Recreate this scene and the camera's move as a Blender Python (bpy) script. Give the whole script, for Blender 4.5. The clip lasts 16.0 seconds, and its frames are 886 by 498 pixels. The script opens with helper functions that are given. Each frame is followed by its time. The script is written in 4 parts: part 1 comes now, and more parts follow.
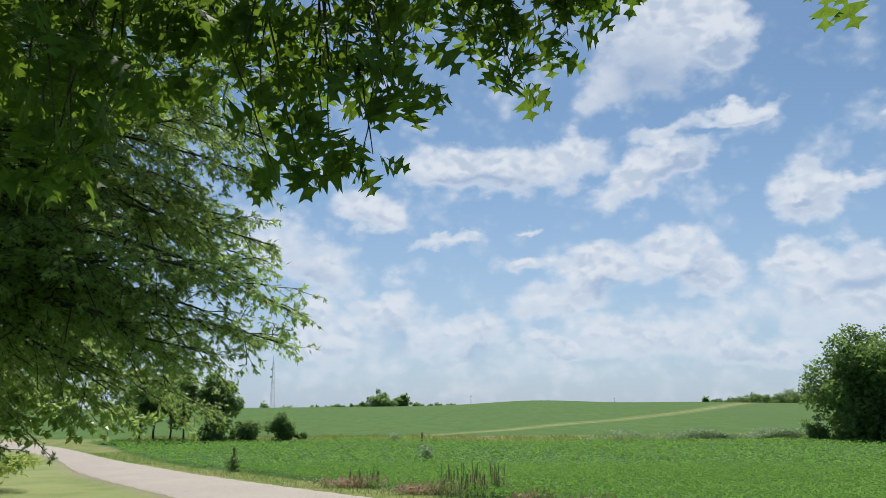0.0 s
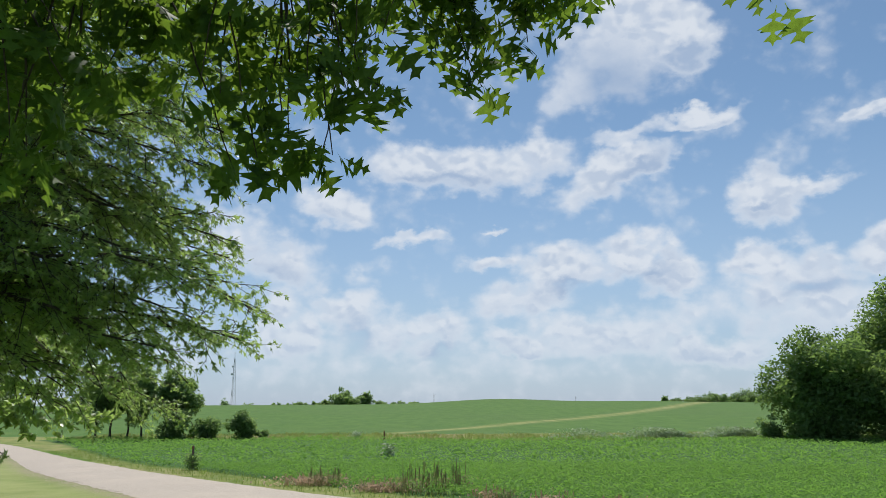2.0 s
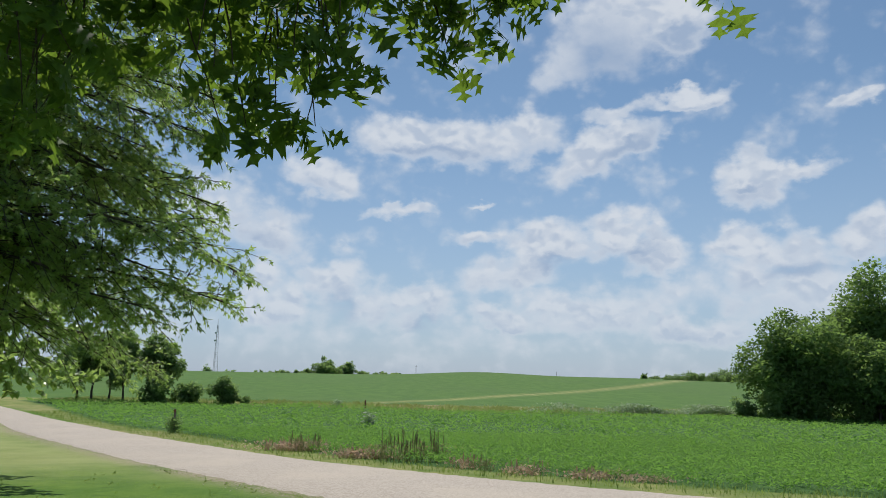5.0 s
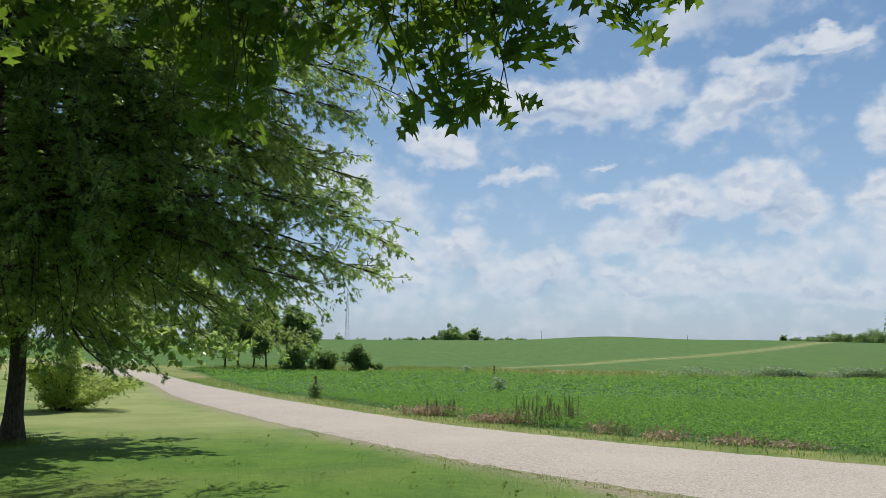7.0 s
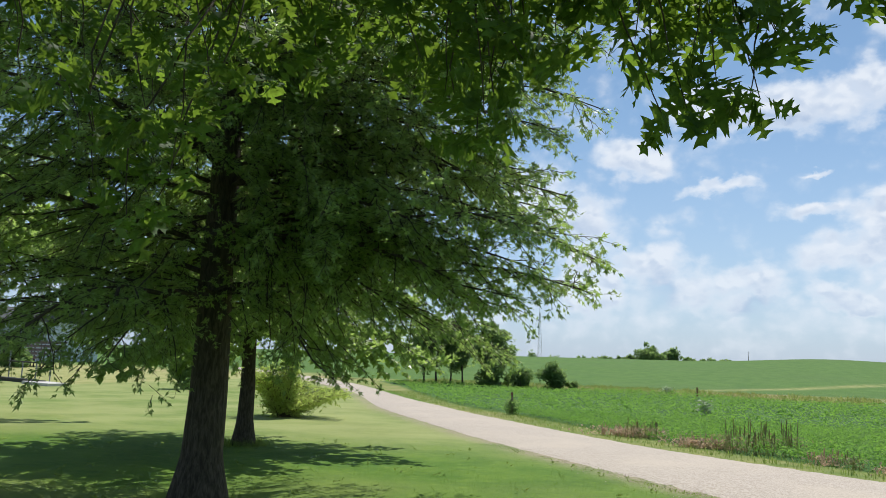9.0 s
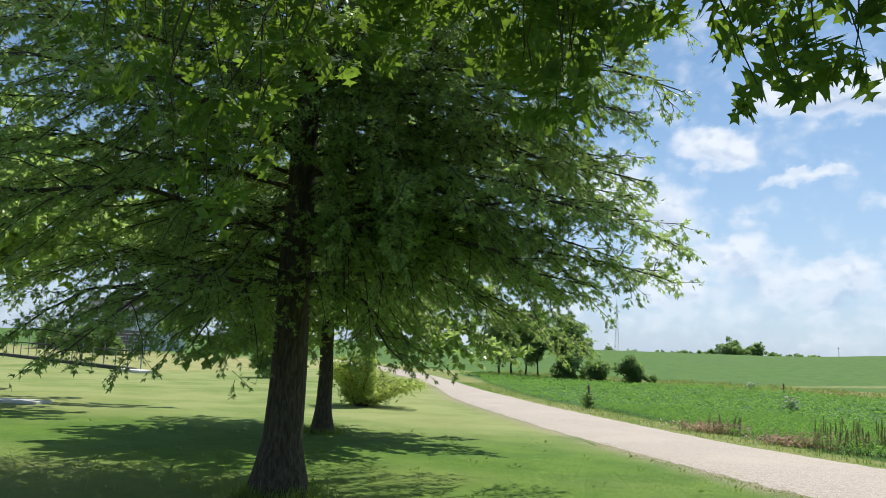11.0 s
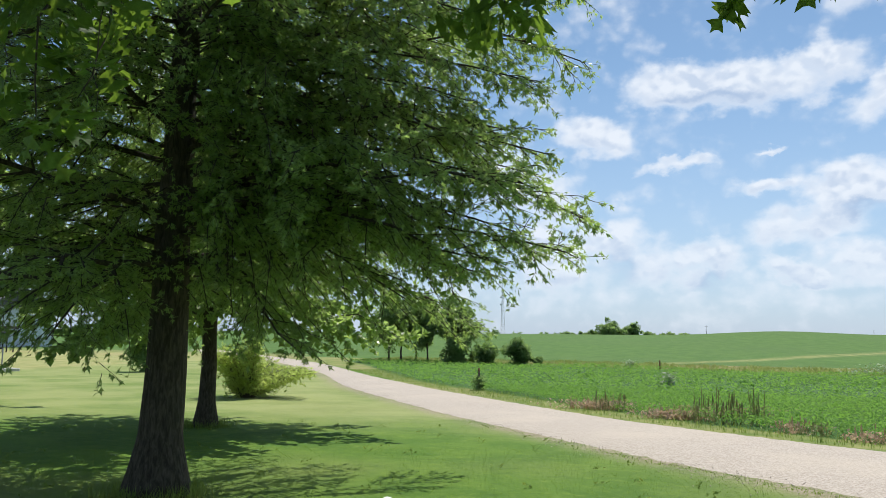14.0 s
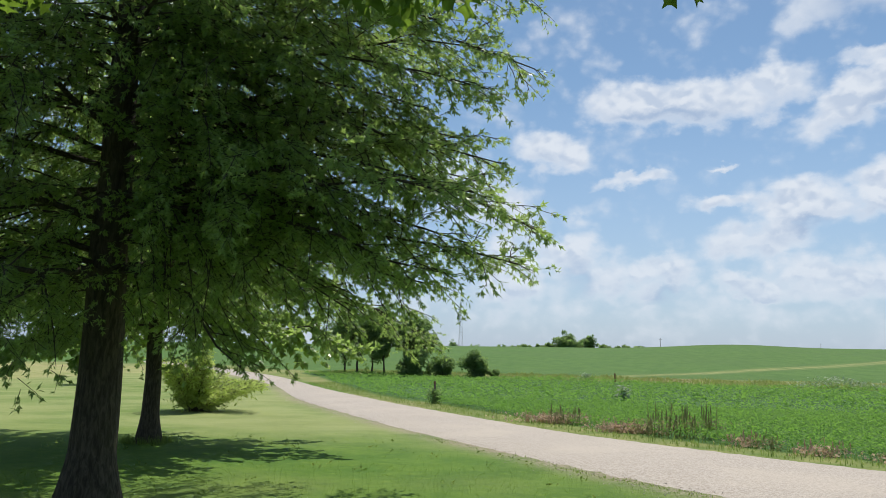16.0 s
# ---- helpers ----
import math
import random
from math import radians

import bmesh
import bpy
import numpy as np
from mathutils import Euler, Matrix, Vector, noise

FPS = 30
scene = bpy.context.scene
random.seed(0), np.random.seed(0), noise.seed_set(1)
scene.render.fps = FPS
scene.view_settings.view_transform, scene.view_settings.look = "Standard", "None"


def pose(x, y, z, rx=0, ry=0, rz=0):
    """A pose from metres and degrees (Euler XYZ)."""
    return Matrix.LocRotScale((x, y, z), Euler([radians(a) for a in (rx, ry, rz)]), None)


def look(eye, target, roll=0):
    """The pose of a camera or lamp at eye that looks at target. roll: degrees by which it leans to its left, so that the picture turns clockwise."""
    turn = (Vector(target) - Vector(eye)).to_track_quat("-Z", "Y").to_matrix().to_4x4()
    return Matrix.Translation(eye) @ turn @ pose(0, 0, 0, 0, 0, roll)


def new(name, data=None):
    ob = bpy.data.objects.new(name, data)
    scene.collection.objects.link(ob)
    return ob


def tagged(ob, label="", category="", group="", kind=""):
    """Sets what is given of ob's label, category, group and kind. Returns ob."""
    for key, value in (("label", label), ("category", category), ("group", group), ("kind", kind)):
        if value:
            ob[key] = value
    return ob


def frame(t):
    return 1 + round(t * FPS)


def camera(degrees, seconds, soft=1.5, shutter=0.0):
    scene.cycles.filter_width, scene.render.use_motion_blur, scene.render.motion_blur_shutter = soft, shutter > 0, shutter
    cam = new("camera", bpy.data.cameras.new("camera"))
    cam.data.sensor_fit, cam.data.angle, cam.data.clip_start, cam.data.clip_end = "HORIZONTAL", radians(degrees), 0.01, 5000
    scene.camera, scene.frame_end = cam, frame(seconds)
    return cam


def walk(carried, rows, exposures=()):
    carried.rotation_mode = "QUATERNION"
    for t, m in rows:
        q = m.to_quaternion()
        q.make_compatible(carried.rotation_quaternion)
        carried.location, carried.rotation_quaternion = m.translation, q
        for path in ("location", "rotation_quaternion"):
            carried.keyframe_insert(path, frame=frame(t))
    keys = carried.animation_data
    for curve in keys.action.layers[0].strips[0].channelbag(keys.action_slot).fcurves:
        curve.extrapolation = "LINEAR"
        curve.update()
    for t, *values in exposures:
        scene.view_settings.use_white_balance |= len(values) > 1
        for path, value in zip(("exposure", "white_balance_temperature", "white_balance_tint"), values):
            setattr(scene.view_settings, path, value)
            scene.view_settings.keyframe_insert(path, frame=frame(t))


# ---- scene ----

cam = camera(61.0, 16.0, soft=0.6)
PATH = [
    (0, (0.485, 0.527, 1.763), (0.481, 2.485, 2.172), -0.5),
    (0.5, (0.482, 0.514, 1.761), (0.503, 2.472, 2.167), -0.7),
    (1, (0.485, 0.509, 1.76), (0.531, 2.466, 2.166), -0.8),
    (1.5, (0.48, 0.507, 1.756), (0.55, 2.464, 2.166), -0.5),
    (2, (0.504, 0.495, 1.764), (0.593, 2.452, 2.168), -0.3),
    (2.5, (0.52, 0.476, 1.752), (0.626, 2.433, 2.15), 0.4),
    (3, (0.574, 0.438, 1.776), (0.719, 2.392, 2.178), 0.8),
    (5.5, (0.512, 0.277, 1.694), (0.622, 2.252, 1.985), 1.6),
    (6, (0.4, 0.33, 1.706), (0.43, 2.315, 1.95), 1.1),
    (6.5, (0.339, 0.32, 1.699), (0.251, 2.306, 1.927), 0.5),
    (7, (0.318, 0.315, 1.703), (0.126, 2.291, 1.944), 0.4),
    (7.5, (0.292, 0.273, 1.7), (-0.028, 2.23, 1.955), 1.2),
    (8, (0.256, 0.298, 1.699), (-0.184, 2.232, 1.958), 1.3),
    (8.5, (0.22, 0.281, 1.698), (-0.322, 2.188, 1.961), 1.4),
    (9, (0.18, 0.247, 1.693), (-0.504, 2.106, 1.97), 1.6),
    (9.5, (0.164, 0.264, 1.711), (-0.636, 2.074, 2.006), 1.5),
    (12, (0.123, 0.382, 1.623), (-0.747, 2.169, 1.845), 2.0),
    (12.5, (0.05, 0.493, 1.624), (-0.741, 2.317, 1.845), 2.3),
    (13, (-0.084, 0.633, 1.622), (-0.768, 2.497, 1.861), 2.3),
    (13.5, (-0.13, 0.645, 1.613), (-0.745, 2.534, 1.841), 1.3),
    (14, (-0.116, 0.714, 1.602), (-0.707, 2.612, 1.825), 0.6),
    (14.5, (-0.07, 0.808, 1.602), (-0.654, 2.703, 1.858), 1.2),
    (15, (-0.068, 0.943, 1.608), (-0.645, 2.838, 1.88), 1.4),
    (15.5, (-0.08, 0.936, 1.613), (-0.613, 2.845, 1.879), 1.0),
    (16, (-0.098, 0.996, 1.623), (-0.583, 2.92, 1.879), 0.8),
]
walk(cam, [(t, look(eye, target, roll)) for t, eye, target, roll in PATH],
     [(0.0, 0.0), (3.0, -0.05), (5.5, -0.16), (6.5, -0.14), (7.0, -0.10), (8.0, 0.0), (9.5, 0.24), (12.0, 0.30), (13.0, 0.28), (14.5, 0.20), (16.0, 0.06)])

# ---- world, sun, exposure ----
SUN_AZ, SUN_EL = 7.0, 60.0   # degrees clockwise from ahead (+y), and up


def direction(az, el):
    a, e = radians(az), radians(el)
    return Vector((math.sin(a) * math.cos(e), math.cos(a) * math.cos(e), math.sin(e)))


sun = new("sun", bpy.data.lights.new("sun", "SUN"))
sun.data.energy, sun.data.angle, sun.data.color = 4.4, radians(0.53), (1.0, 0.96, 0.88)
sun.matrix_world = look((0, 0, 60), Vector((0, 0, 60)) - direction(SUN_AZ, SUN_EL))


class Nodes:
    """Short hand for building a node tree."""

    def __init__(self, tree):
        self.tree = tree
        tree.nodes.clear()

    def add(self, kind, inputs=None, **settings):
        node = self.tree.nodes.new(kind)
        for key, value in settings.items():
            setattr(node, key, value)
        for key, value in (inputs or {}).items():
            if isinstance(value, bpy.types.NodeSocket):
                self.tree.links.new(value, node.inputs[key])
            else:
                node.inputs[key].default_value = value
        return node

    def math(self, op, a, b=0.0, c=0.0, clamp=False):
        return self.add("ShaderNodeMath", {0: a, 1: b, 2: c}, operation=op, use_clamp=clamp).outputs[0]

    def vec(self, op, a, b=(0, 0, 0)):
        node = self.add("ShaderNodeVectorMath", {0: a, 1: b}, operation=op)
        return node.outputs["Value"] if op in ("LENGTH", "DOT_PRODUCT", "DISTANCE") else node.outputs[0]

    def scale(self, a, k):
        return self.add("ShaderNodeVectorMath", {0: a, "Scale": k}, operation="SCALE").outputs[0]

    def ramp(self, x, a, b, lo=0.0, hi=1.0, smooth=True):
        return self.add("ShaderNodeMapRange", {"Value": x, "From Min": a, "From Max": b, "To Min": lo, "To Max": hi},
                        interpolation_type="SMOOTHSTEP" if smooth else "LINEAR", clamp=True).outputs[0]

    def mix(self, k, a, b):
        node = self.add("ShaderNodeMix", data_type="RGBA")
        for key, value in (("Factor", k), ("A", a), ("B", b)):
            n = {"Factor": 0, "A": 6, "B": 7}[key]
            if isinstance(value, bpy.types.NodeSocket):
                self.tree.links.new(value, node.inputs[n])
            else:
                node.inputs[n].default_value = value if n == 0 else (*value[:3], 1)
        return node.outputs[2]

    def noise(self, at, scale, detail=4.0, rough=0.5, color=False, distortion=0.0):
        node = self.add("ShaderNodeTexNoise", {"Vector": at, "Scale": scale, "Detail": detail, "Roughness": rough, "Distortion": distortion})
        return node.outputs["Color" if color else "Fac"]


world = bpy.data.worlds.new("world")
scene.world = world
world.use_nodes = True
w = Nodes(world.node_tree)
ray = w.add("ShaderNodeTexCoord").outputs["Generated"]
sky = w.add("ShaderNodeTexSky", sky_type="NISHITA", sun_disc=False, sun_elevation=radians(SUN_EL),
            sun_rotation=radians(SUN_AZ), air_density=1.0, dust_density=0.6, ozone_density=1.6, altitude=250).outputs[0]
# clouds: soft lobes, torn by noise at several scales
broad = w.vec("SUBTRACT", w.noise(ray, 8.0, 2.0, 0.5, color=True), (0.5, 0.5, 0.5))
fine = w.vec("SUBTRACT", w.noise(w.vec("MULTIPLY", ray, (1, 1, 1.5)), 24.0, 6.0, 0.52, color=True), (0.5, 0.5, 0.5))
torn = w.vec("ADD", ray, w.vec("ADD", w.scale(broad, 0.06), w.scale(fine, 0.06)))
lobes, lit = [], []


def cloud(az, el, wide, high, lean, strength):
    """One cloud lobe in the direction az, el with half sizes in degrees."""
    place = w.add("ShaderNodeMapping", {"Vector": torn, "Location": direction(az, el),
                                        "Rotation": Euler((radians(el), radians(-lean), radians(-az)), "XYZ"),
                                        "Scale": (radians(wide) * 1.45, 0.5, radians(high) * 1.6)}, vector_type="TEXTURE").outputs[0]
    # a flatter foot than top
    far = w.vec("LENGTH", place)
    lobes.append(w.ramp(far, 1.0, 0.15, 0.0, strength))
    tall = w.add("ShaderNodeSeparateXYZ", {0: place}).outputs["Z"]
    lit.append(w.math("MULTIPLY", tall, lobes[-1]))


cloud(18.1, 26.8, 5.2, 3.9, 0, 1)
cloud(21.5, 25.3, 2.4, 2.4, 0, 1.1)
cloud(14.8, 23.5, 3.9, 2.2, 0, 0.8)
cloud(22.0, 20.2, 4.1, 0.7, 8, 0.9)
cloud(17.1, 19.6, 3.4, 0.8, 14, 0.7)
cloud(16.1, 17.0, 4.7, 1.5, 24, 0.95)
cloud(19.2, 17.8, 2.6, 1.3, 20, 0.8)
cloud(0.8, 17.9, 4.5, 2.1, 0, 1.1)
cloud(4.3, 17.6, 4.7, 1.7, 8, 1)
cloud(10.1, 18.1, 3.7, 1.6, 10, 0.85)
cloud(-5.9, 14.6, 3.2, 1.5, -8, 1)
cloud(0.2, 12.5, 2.5, 0.6, 4, 0.8)
cloud(5.9, 10.6, 2.6, 0.7, 2, 0.75)
cloud(7.1, 13.3, 1.3, 0.3, 0, 0.7)
cloud(25.9, 14.3, 2.3, 1.8, 0, 1.1)
cloud(29.2, 14.6, 2.4, 0.8, 10, 0.85)
cloud(17.0, 10.8, 2.8, 1.9, 0, 1)
cloud(11.8, 9.9, 4.1, 1.8, 10, 0.95)
cloud(19.5, 9.4, 3.0, 1.7, 0, 0.9)
cloud(25.9, 9.5, 3.2, 1.5, 8, 1)
cloud(29.3, 8.9, 3.9, 1.9, 0, 1)
cloud(28.3, 6.4, 7.3, 2.6, 0, 0.8)
cloud(-9.8, 10.5, 4.7, 2.2, -6, 0.85)
cloud(-4.1, 9.4, 1.7, 1.0, 0, 0.5)
cloud(-4.1, 7.2, 3.2, 1.8, 0, 0.9)
cloud(-8.8, 5.0, 2.7, 2.7, 0, 0.95)
cloud(-2.0, 5.0, 2.6, 2.4, 0, 0.8)
cloud(1.9, 5.6, 3.2, 1.7, 0, 0.9)
cloud(8.2, 4.4, 2.4, 1.1, 0, 1)
cloud(8.8, 7.6, 5.2, 1.7, 8, 0.8)
cloud(14.4, 5.1, 8.2, 1.8, 0, 0.85)
cloud(22.8, 3.9, 5.2, 1.2, 0, 0.9)
cloud(18.5, 6.2, 4.7, 1.5, 0, 0.6)
cloud(-13.2, 12.9, 3.4, 1.9, 0, 0.7)
cloud(33.7, 19.0, 1.5, 0.7, 10, 0.9)
cloud(22.2, 25.8, 2.2, 2.4, 0, 1.1)
cloud(18.2, 28.8, 3.2, 1.6, 0, 1.1)
cloud(33.0, 9.9, 3.4, 1.6, 8, 1)
cloud(4.8, 2.4, 18.1, 1.7, 0, 0.4)
cloud(-12.0, 2.5, 10.8, 1.9, 0, 0.4)
cover = lobes[0]
for lobe in lobes[1:]:
    cover = w.math("SMOOTH_MAX", cover, lobe, 0.18)
tops = lit[0]
for k in lit[1:]:
    tops = w.math("ADD", tops, k)
flat = w.vec("MULTIPLY", ray, (1, 1, 1.25))


def heaps(at):
    """Round heads at two sizes, as on heaped clouds."""
    out = 0.0
    for scale, weight in ((26.0, 0.62), (62.0, 0.38)):
        cell = w.add("ShaderNodeTexVoronoi", {"Vector": at, "Scale": scale, "Smoothness": 0.55, "Randomness": 1.0}, feature="SMOOTH_F1").outputs["Distance"]
        out = w.math("ADD", out, w.ramp(cell, 0.75, 0.10, 0.0, weight, False))
    return out


stir = w.vec("ADD", flat, w.scale(w.vec("SUBTRACT", w.noise(flat, 20.0, 4.0, 0.6, color=True), (0.5, 0.5, 0.5)), 0.035))
heads = heaps(stir)
heads_above = heaps(w.vec("ADD", stir, (0.004, 0.0, 0.011)))
wisps = w.noise(flat, 16.0, 7.0, 0.55)
# the sky behind the camera and beside the view carries the same scattered clouds
ahead = w.ramp(w.vec("DOT_PRODUCT", ray, (0.1, 0.995, 0.0)), 0.70, 0.86)
others = w.ramp(w.noise(flat, 5.0, 5.0, 0.55), 0.50, 0.75, 0.0, 0.8)
cover = w.math("MAXIMUM", cover, w.math("MULTIPLY", others, w.math("SUBTRACT", 1.0, ahead)))
torn_edge = w.math("ADD", w.math("MULTIPLY_ADD", wisps, 1.3, -0.65), w.math("MULTIPLY_ADD", heads, 0.50, -0.27))
dense = w.math("ADD", cover, torn_edge)
alpha = w.ramp(dense, 0.02, 0.84)


def heart(az, el, wide, high):
    """A grey, thick middle of a cloud."""
    place = w.add("ShaderNodeMapping", {"Vector": torn, "Location": direction(az, el), "Rotation": Euler((radians(el), 0, radians(-az)), "XYZ"),
                                        "Scale": (radians(wide), 0.5, radians(high))}, vector_type="TEXTURE").outputs[0]
    return w.ramp(w.vec("LENGTH", place), 1.15, 0.0)


grey = heart(16.6, 23.9, 4.8, 4.6)
for spot in ((26.0, 13.9, 1.0, 0.6), (18.5, 9.6, 2.2, 0.9), (-4.0, 5.2, 1.6, 2.0), (2.0, 4.2, 1.8, 0.9), (29.5, 7.5, 3.0, 1.2), (12.5, 8.6, 2.6, 0.8)):
    grey = w.math("MAXIMUM", grey, heart(*spot))
# thick parts and feet turn grey-blue, heads and tops stay white
relief = w.ramp(w.math("SUBTRACT", heads_above, heads), -0.22, 0.30)
deep = w.ramp(w.math("SUBTRACT", w.math("MULTIPLY", w.noise(flat, 12.0, 6.0, 0.6), 0.8), w.math("MULTIPLY", tops, 1.1)), 0.30, 0.95)
shade = w.math("MAXIMUM", w.math("MULTIPLY", deep, w.ramp(dense, 0.35, 0.95)), grey)
shade = w.math("MAXIMUM", shade, w.math("MULTIPLY", relief, w.ramp(dense, 0.4, 0.9, 0.0, 0.6)))
white = w.mix(shade, (9.7, 10.35, 11.3), (5.1, 6.5, 8.8))
up = w.add("ShaderNodeSeparateXYZ", {0: ray}).outputs["Z"]
haze = w.ramp(up, 0.40, -0.05, 0.0, 0.72)
clear = w.mix(haze, w.vec("MULTIPLY", sky, (1.02, 1.20, 1.25)), (5.6, 7.0, 9.7))
back = w.add("ShaderNodeBackground", {"Color": w.mix(w.math("MULTIPLY", alpha, w.ramp(up, 0.0, 0.20, 0.70, 0.93)), clear, white), "Strength": 0.075})
w.tree.links.new(back.outputs[0], w.add("ShaderNodeOutputWorld").inputs[0])

# ---- materials ----


def material(name, build, backface=False):
    m = bpy.data.materials.new(name)
    m.use_nodes = True
    n = Nodes(m.node_tree)
    out = n.add("ShaderNodeOutputMaterial")
    m.node_tree.links.new(build(n), out.inputs[0])
    return m


def principled(n, color, rough=0.8, bump=None, strength=0.3, distance=0.02, metal=0.0, specular=0.5):
    inputs = {"Base Color": color if isinstance(color, bpy.types.NodeSocket) else (*color, 1), "Roughness": rough, "Metallic": metal,
              "Specular IOR Level": specular}
    if bump is not None:
        inputs["Normal"] = n.add("ShaderNodeBump", {"Height": bump, "Strength": strength, "Distance": distance}).outputs[0]
    return n.add("ShaderNodeBsdfPrincipled", inputs).outputs[0]


def where(n):
    return n.add("ShaderNodeNewGeometry").outputs["Position"]


def foliage(name, dark, light, glow, rough=0.45, through_light=0.35, specular=0.4):
    """Leaves: each its own tint, some light passing through."""
    def build(n):
        island = n.add("ShaderNodeNewGeometry").outputs["Random Per Island"]
        own = n.add("ShaderNodeObjectInfo").outputs["Random"]
        mixed = n.math("FRACT", n.math("ADD", island, own))
        patch = n.noise(where(n), 1.6, 2.0)
        mottle = n.ramp(n.noise(where(n), 42.0, 3.0, 0.6), 0.3, 0.7, 0.72, 1.28, False)
        k = n.math("MULTIPLY_ADD", mixed, 0.65, n.math("MULTIPLY_ADD", patch, 0.8, -0.22), clamp=True)
        color = n.scale(n.mix(k, dark, light), mottle)
        face = principled(n, color, rough, specular=specular)
        thin = n.add("ShaderNodeBsdfTranslucent", {"Color": n.scale(n.mix(k, glow, tuple(min(1, c * 1.35) for c in glow)), mottle)}).outputs[0]
        return n.add("ShaderNodeMixShader", {0: through_light, 1: face, 2: thin}).outputs[0]
    return material(name, build)


OAK_LEAF = foliage("oak_leaf", (0.116, 0.180, 0.058), (0.166, 0.238, 0.074), (0.385, 0.53, 0.13), 0.36, 0.50, 0.5)
# oak leaves again, far darker: the shade under the crown is in the colour
SHADED_LEAF = foliage("shaded_oak_leaf", (0.020, 0.042, 0.016), (0.046, 0.088, 0.026), (0.22, 0.35, 0.038), rough=0.6, through_light=0.36, specular=0.12)
FAR_LEAF = foliage("far_leaf", (0.095, 0.158, 0.070), (0.150, 0.230, 0.095), (0.30, 0.44, 0.13), 0.65, 0.45, 0.25)
HEDGE_LEAF = foliage("hedge_leaf", (0.078, 0.142, 0.055), (0.135, 0.215, 0.078), (0.28, 0.42, 0.10), 0.7, 0.38, 0.12)
SHRUB_LEAF = foliage("shrub_leaf", (0.24, 0.325, 0.085), (0.35, 0.43, 0.12), (0.52, 0.61, 0.16), 0.6, 0.56, 0.2)
CROP_LEAF = foliage("soybean_leaf", (0.100, 0.212, 0.038), (0.166, 0.312, 0.058), (0.23, 0.43, 0.070), 0.62, 0.42, 0.12)
PALE_WEED = foliage("pale_weed_leaf", (0.26, 0.35, 0.20), (0.56, 0.60, 0.48), (0.20, 0.32, 0.08), 0.7, 0.3, 0.2)
GRASS = foliage("grass_blade", (0.14, 0.225, 0.042), (0.215, 0.28, 0.072), (0.23, 0.31, 0.07), 0.7, 0.45, 0.15)
MEADOW_BLADE = foliage("meadow_blade", (0.14, 0.21, 0.05), (0.26, 0.285, 0.10), (0.26, 0.31, 0.09), 0.75, 0.5, 0.1)
LAWN_BLADE = foliage("lawn_blade", (0.116, 0.215, 0.026), (0.184, 0.285, 0.042), (0.205, 0.315, 0.046), 0.75, 0.5, 0.1)
DRY = foliage("dry_weed", (0.48, 0.345, 0.25), (0.64, 0.49, 0.37), (0.50, 0.36, 0.25), 0.8, 0.4)
REED = foliage("seed_stalk", (0.19, 0.20, 0.09), (0.36, 0.33, 0.17), (0.30, 0.30, 0.12), 0.8, 0.35)


def bark_nodes(n):
    at = n.add("ShaderNodeTexCoord").outputs["Object"]
    grain = n.noise(n.vec("MULTIPLY", at, (1, 1, 0.22)), 26.0, 6.0, 0.65, distortion=0.6)
    patch = n.noise(at, 2.5, 3.0)
    color = n.mix(n.ramp(grain, 0.35, 0.68), (0.045, 0.036, 0.026), (0.115, 0.095, 0.070))
    color = n.mix(n.ramp(patch, 0.5, 0.75, 0, 0.3), color, (0.085, 0.078, 0.045))
    return principled(n, color, 0.9, grain, 0.9, 0.03, specular=0.2)


BARK = material("bark", bark_nodes)


def plain(name, a, b, scale=8.0, rough=0.7, metal=0.0):
    def build(n):
        at = n.add("ShaderNodeTexCoord").outputs["Object"]
        k = n.noise(at, scale, 5.0, 0.6)
        return principled(n, n.mix(n.ramp(k, 0.3, 0.7), a, b), rough, k, 0.25, 0.01, metal)
    return material(name, build)


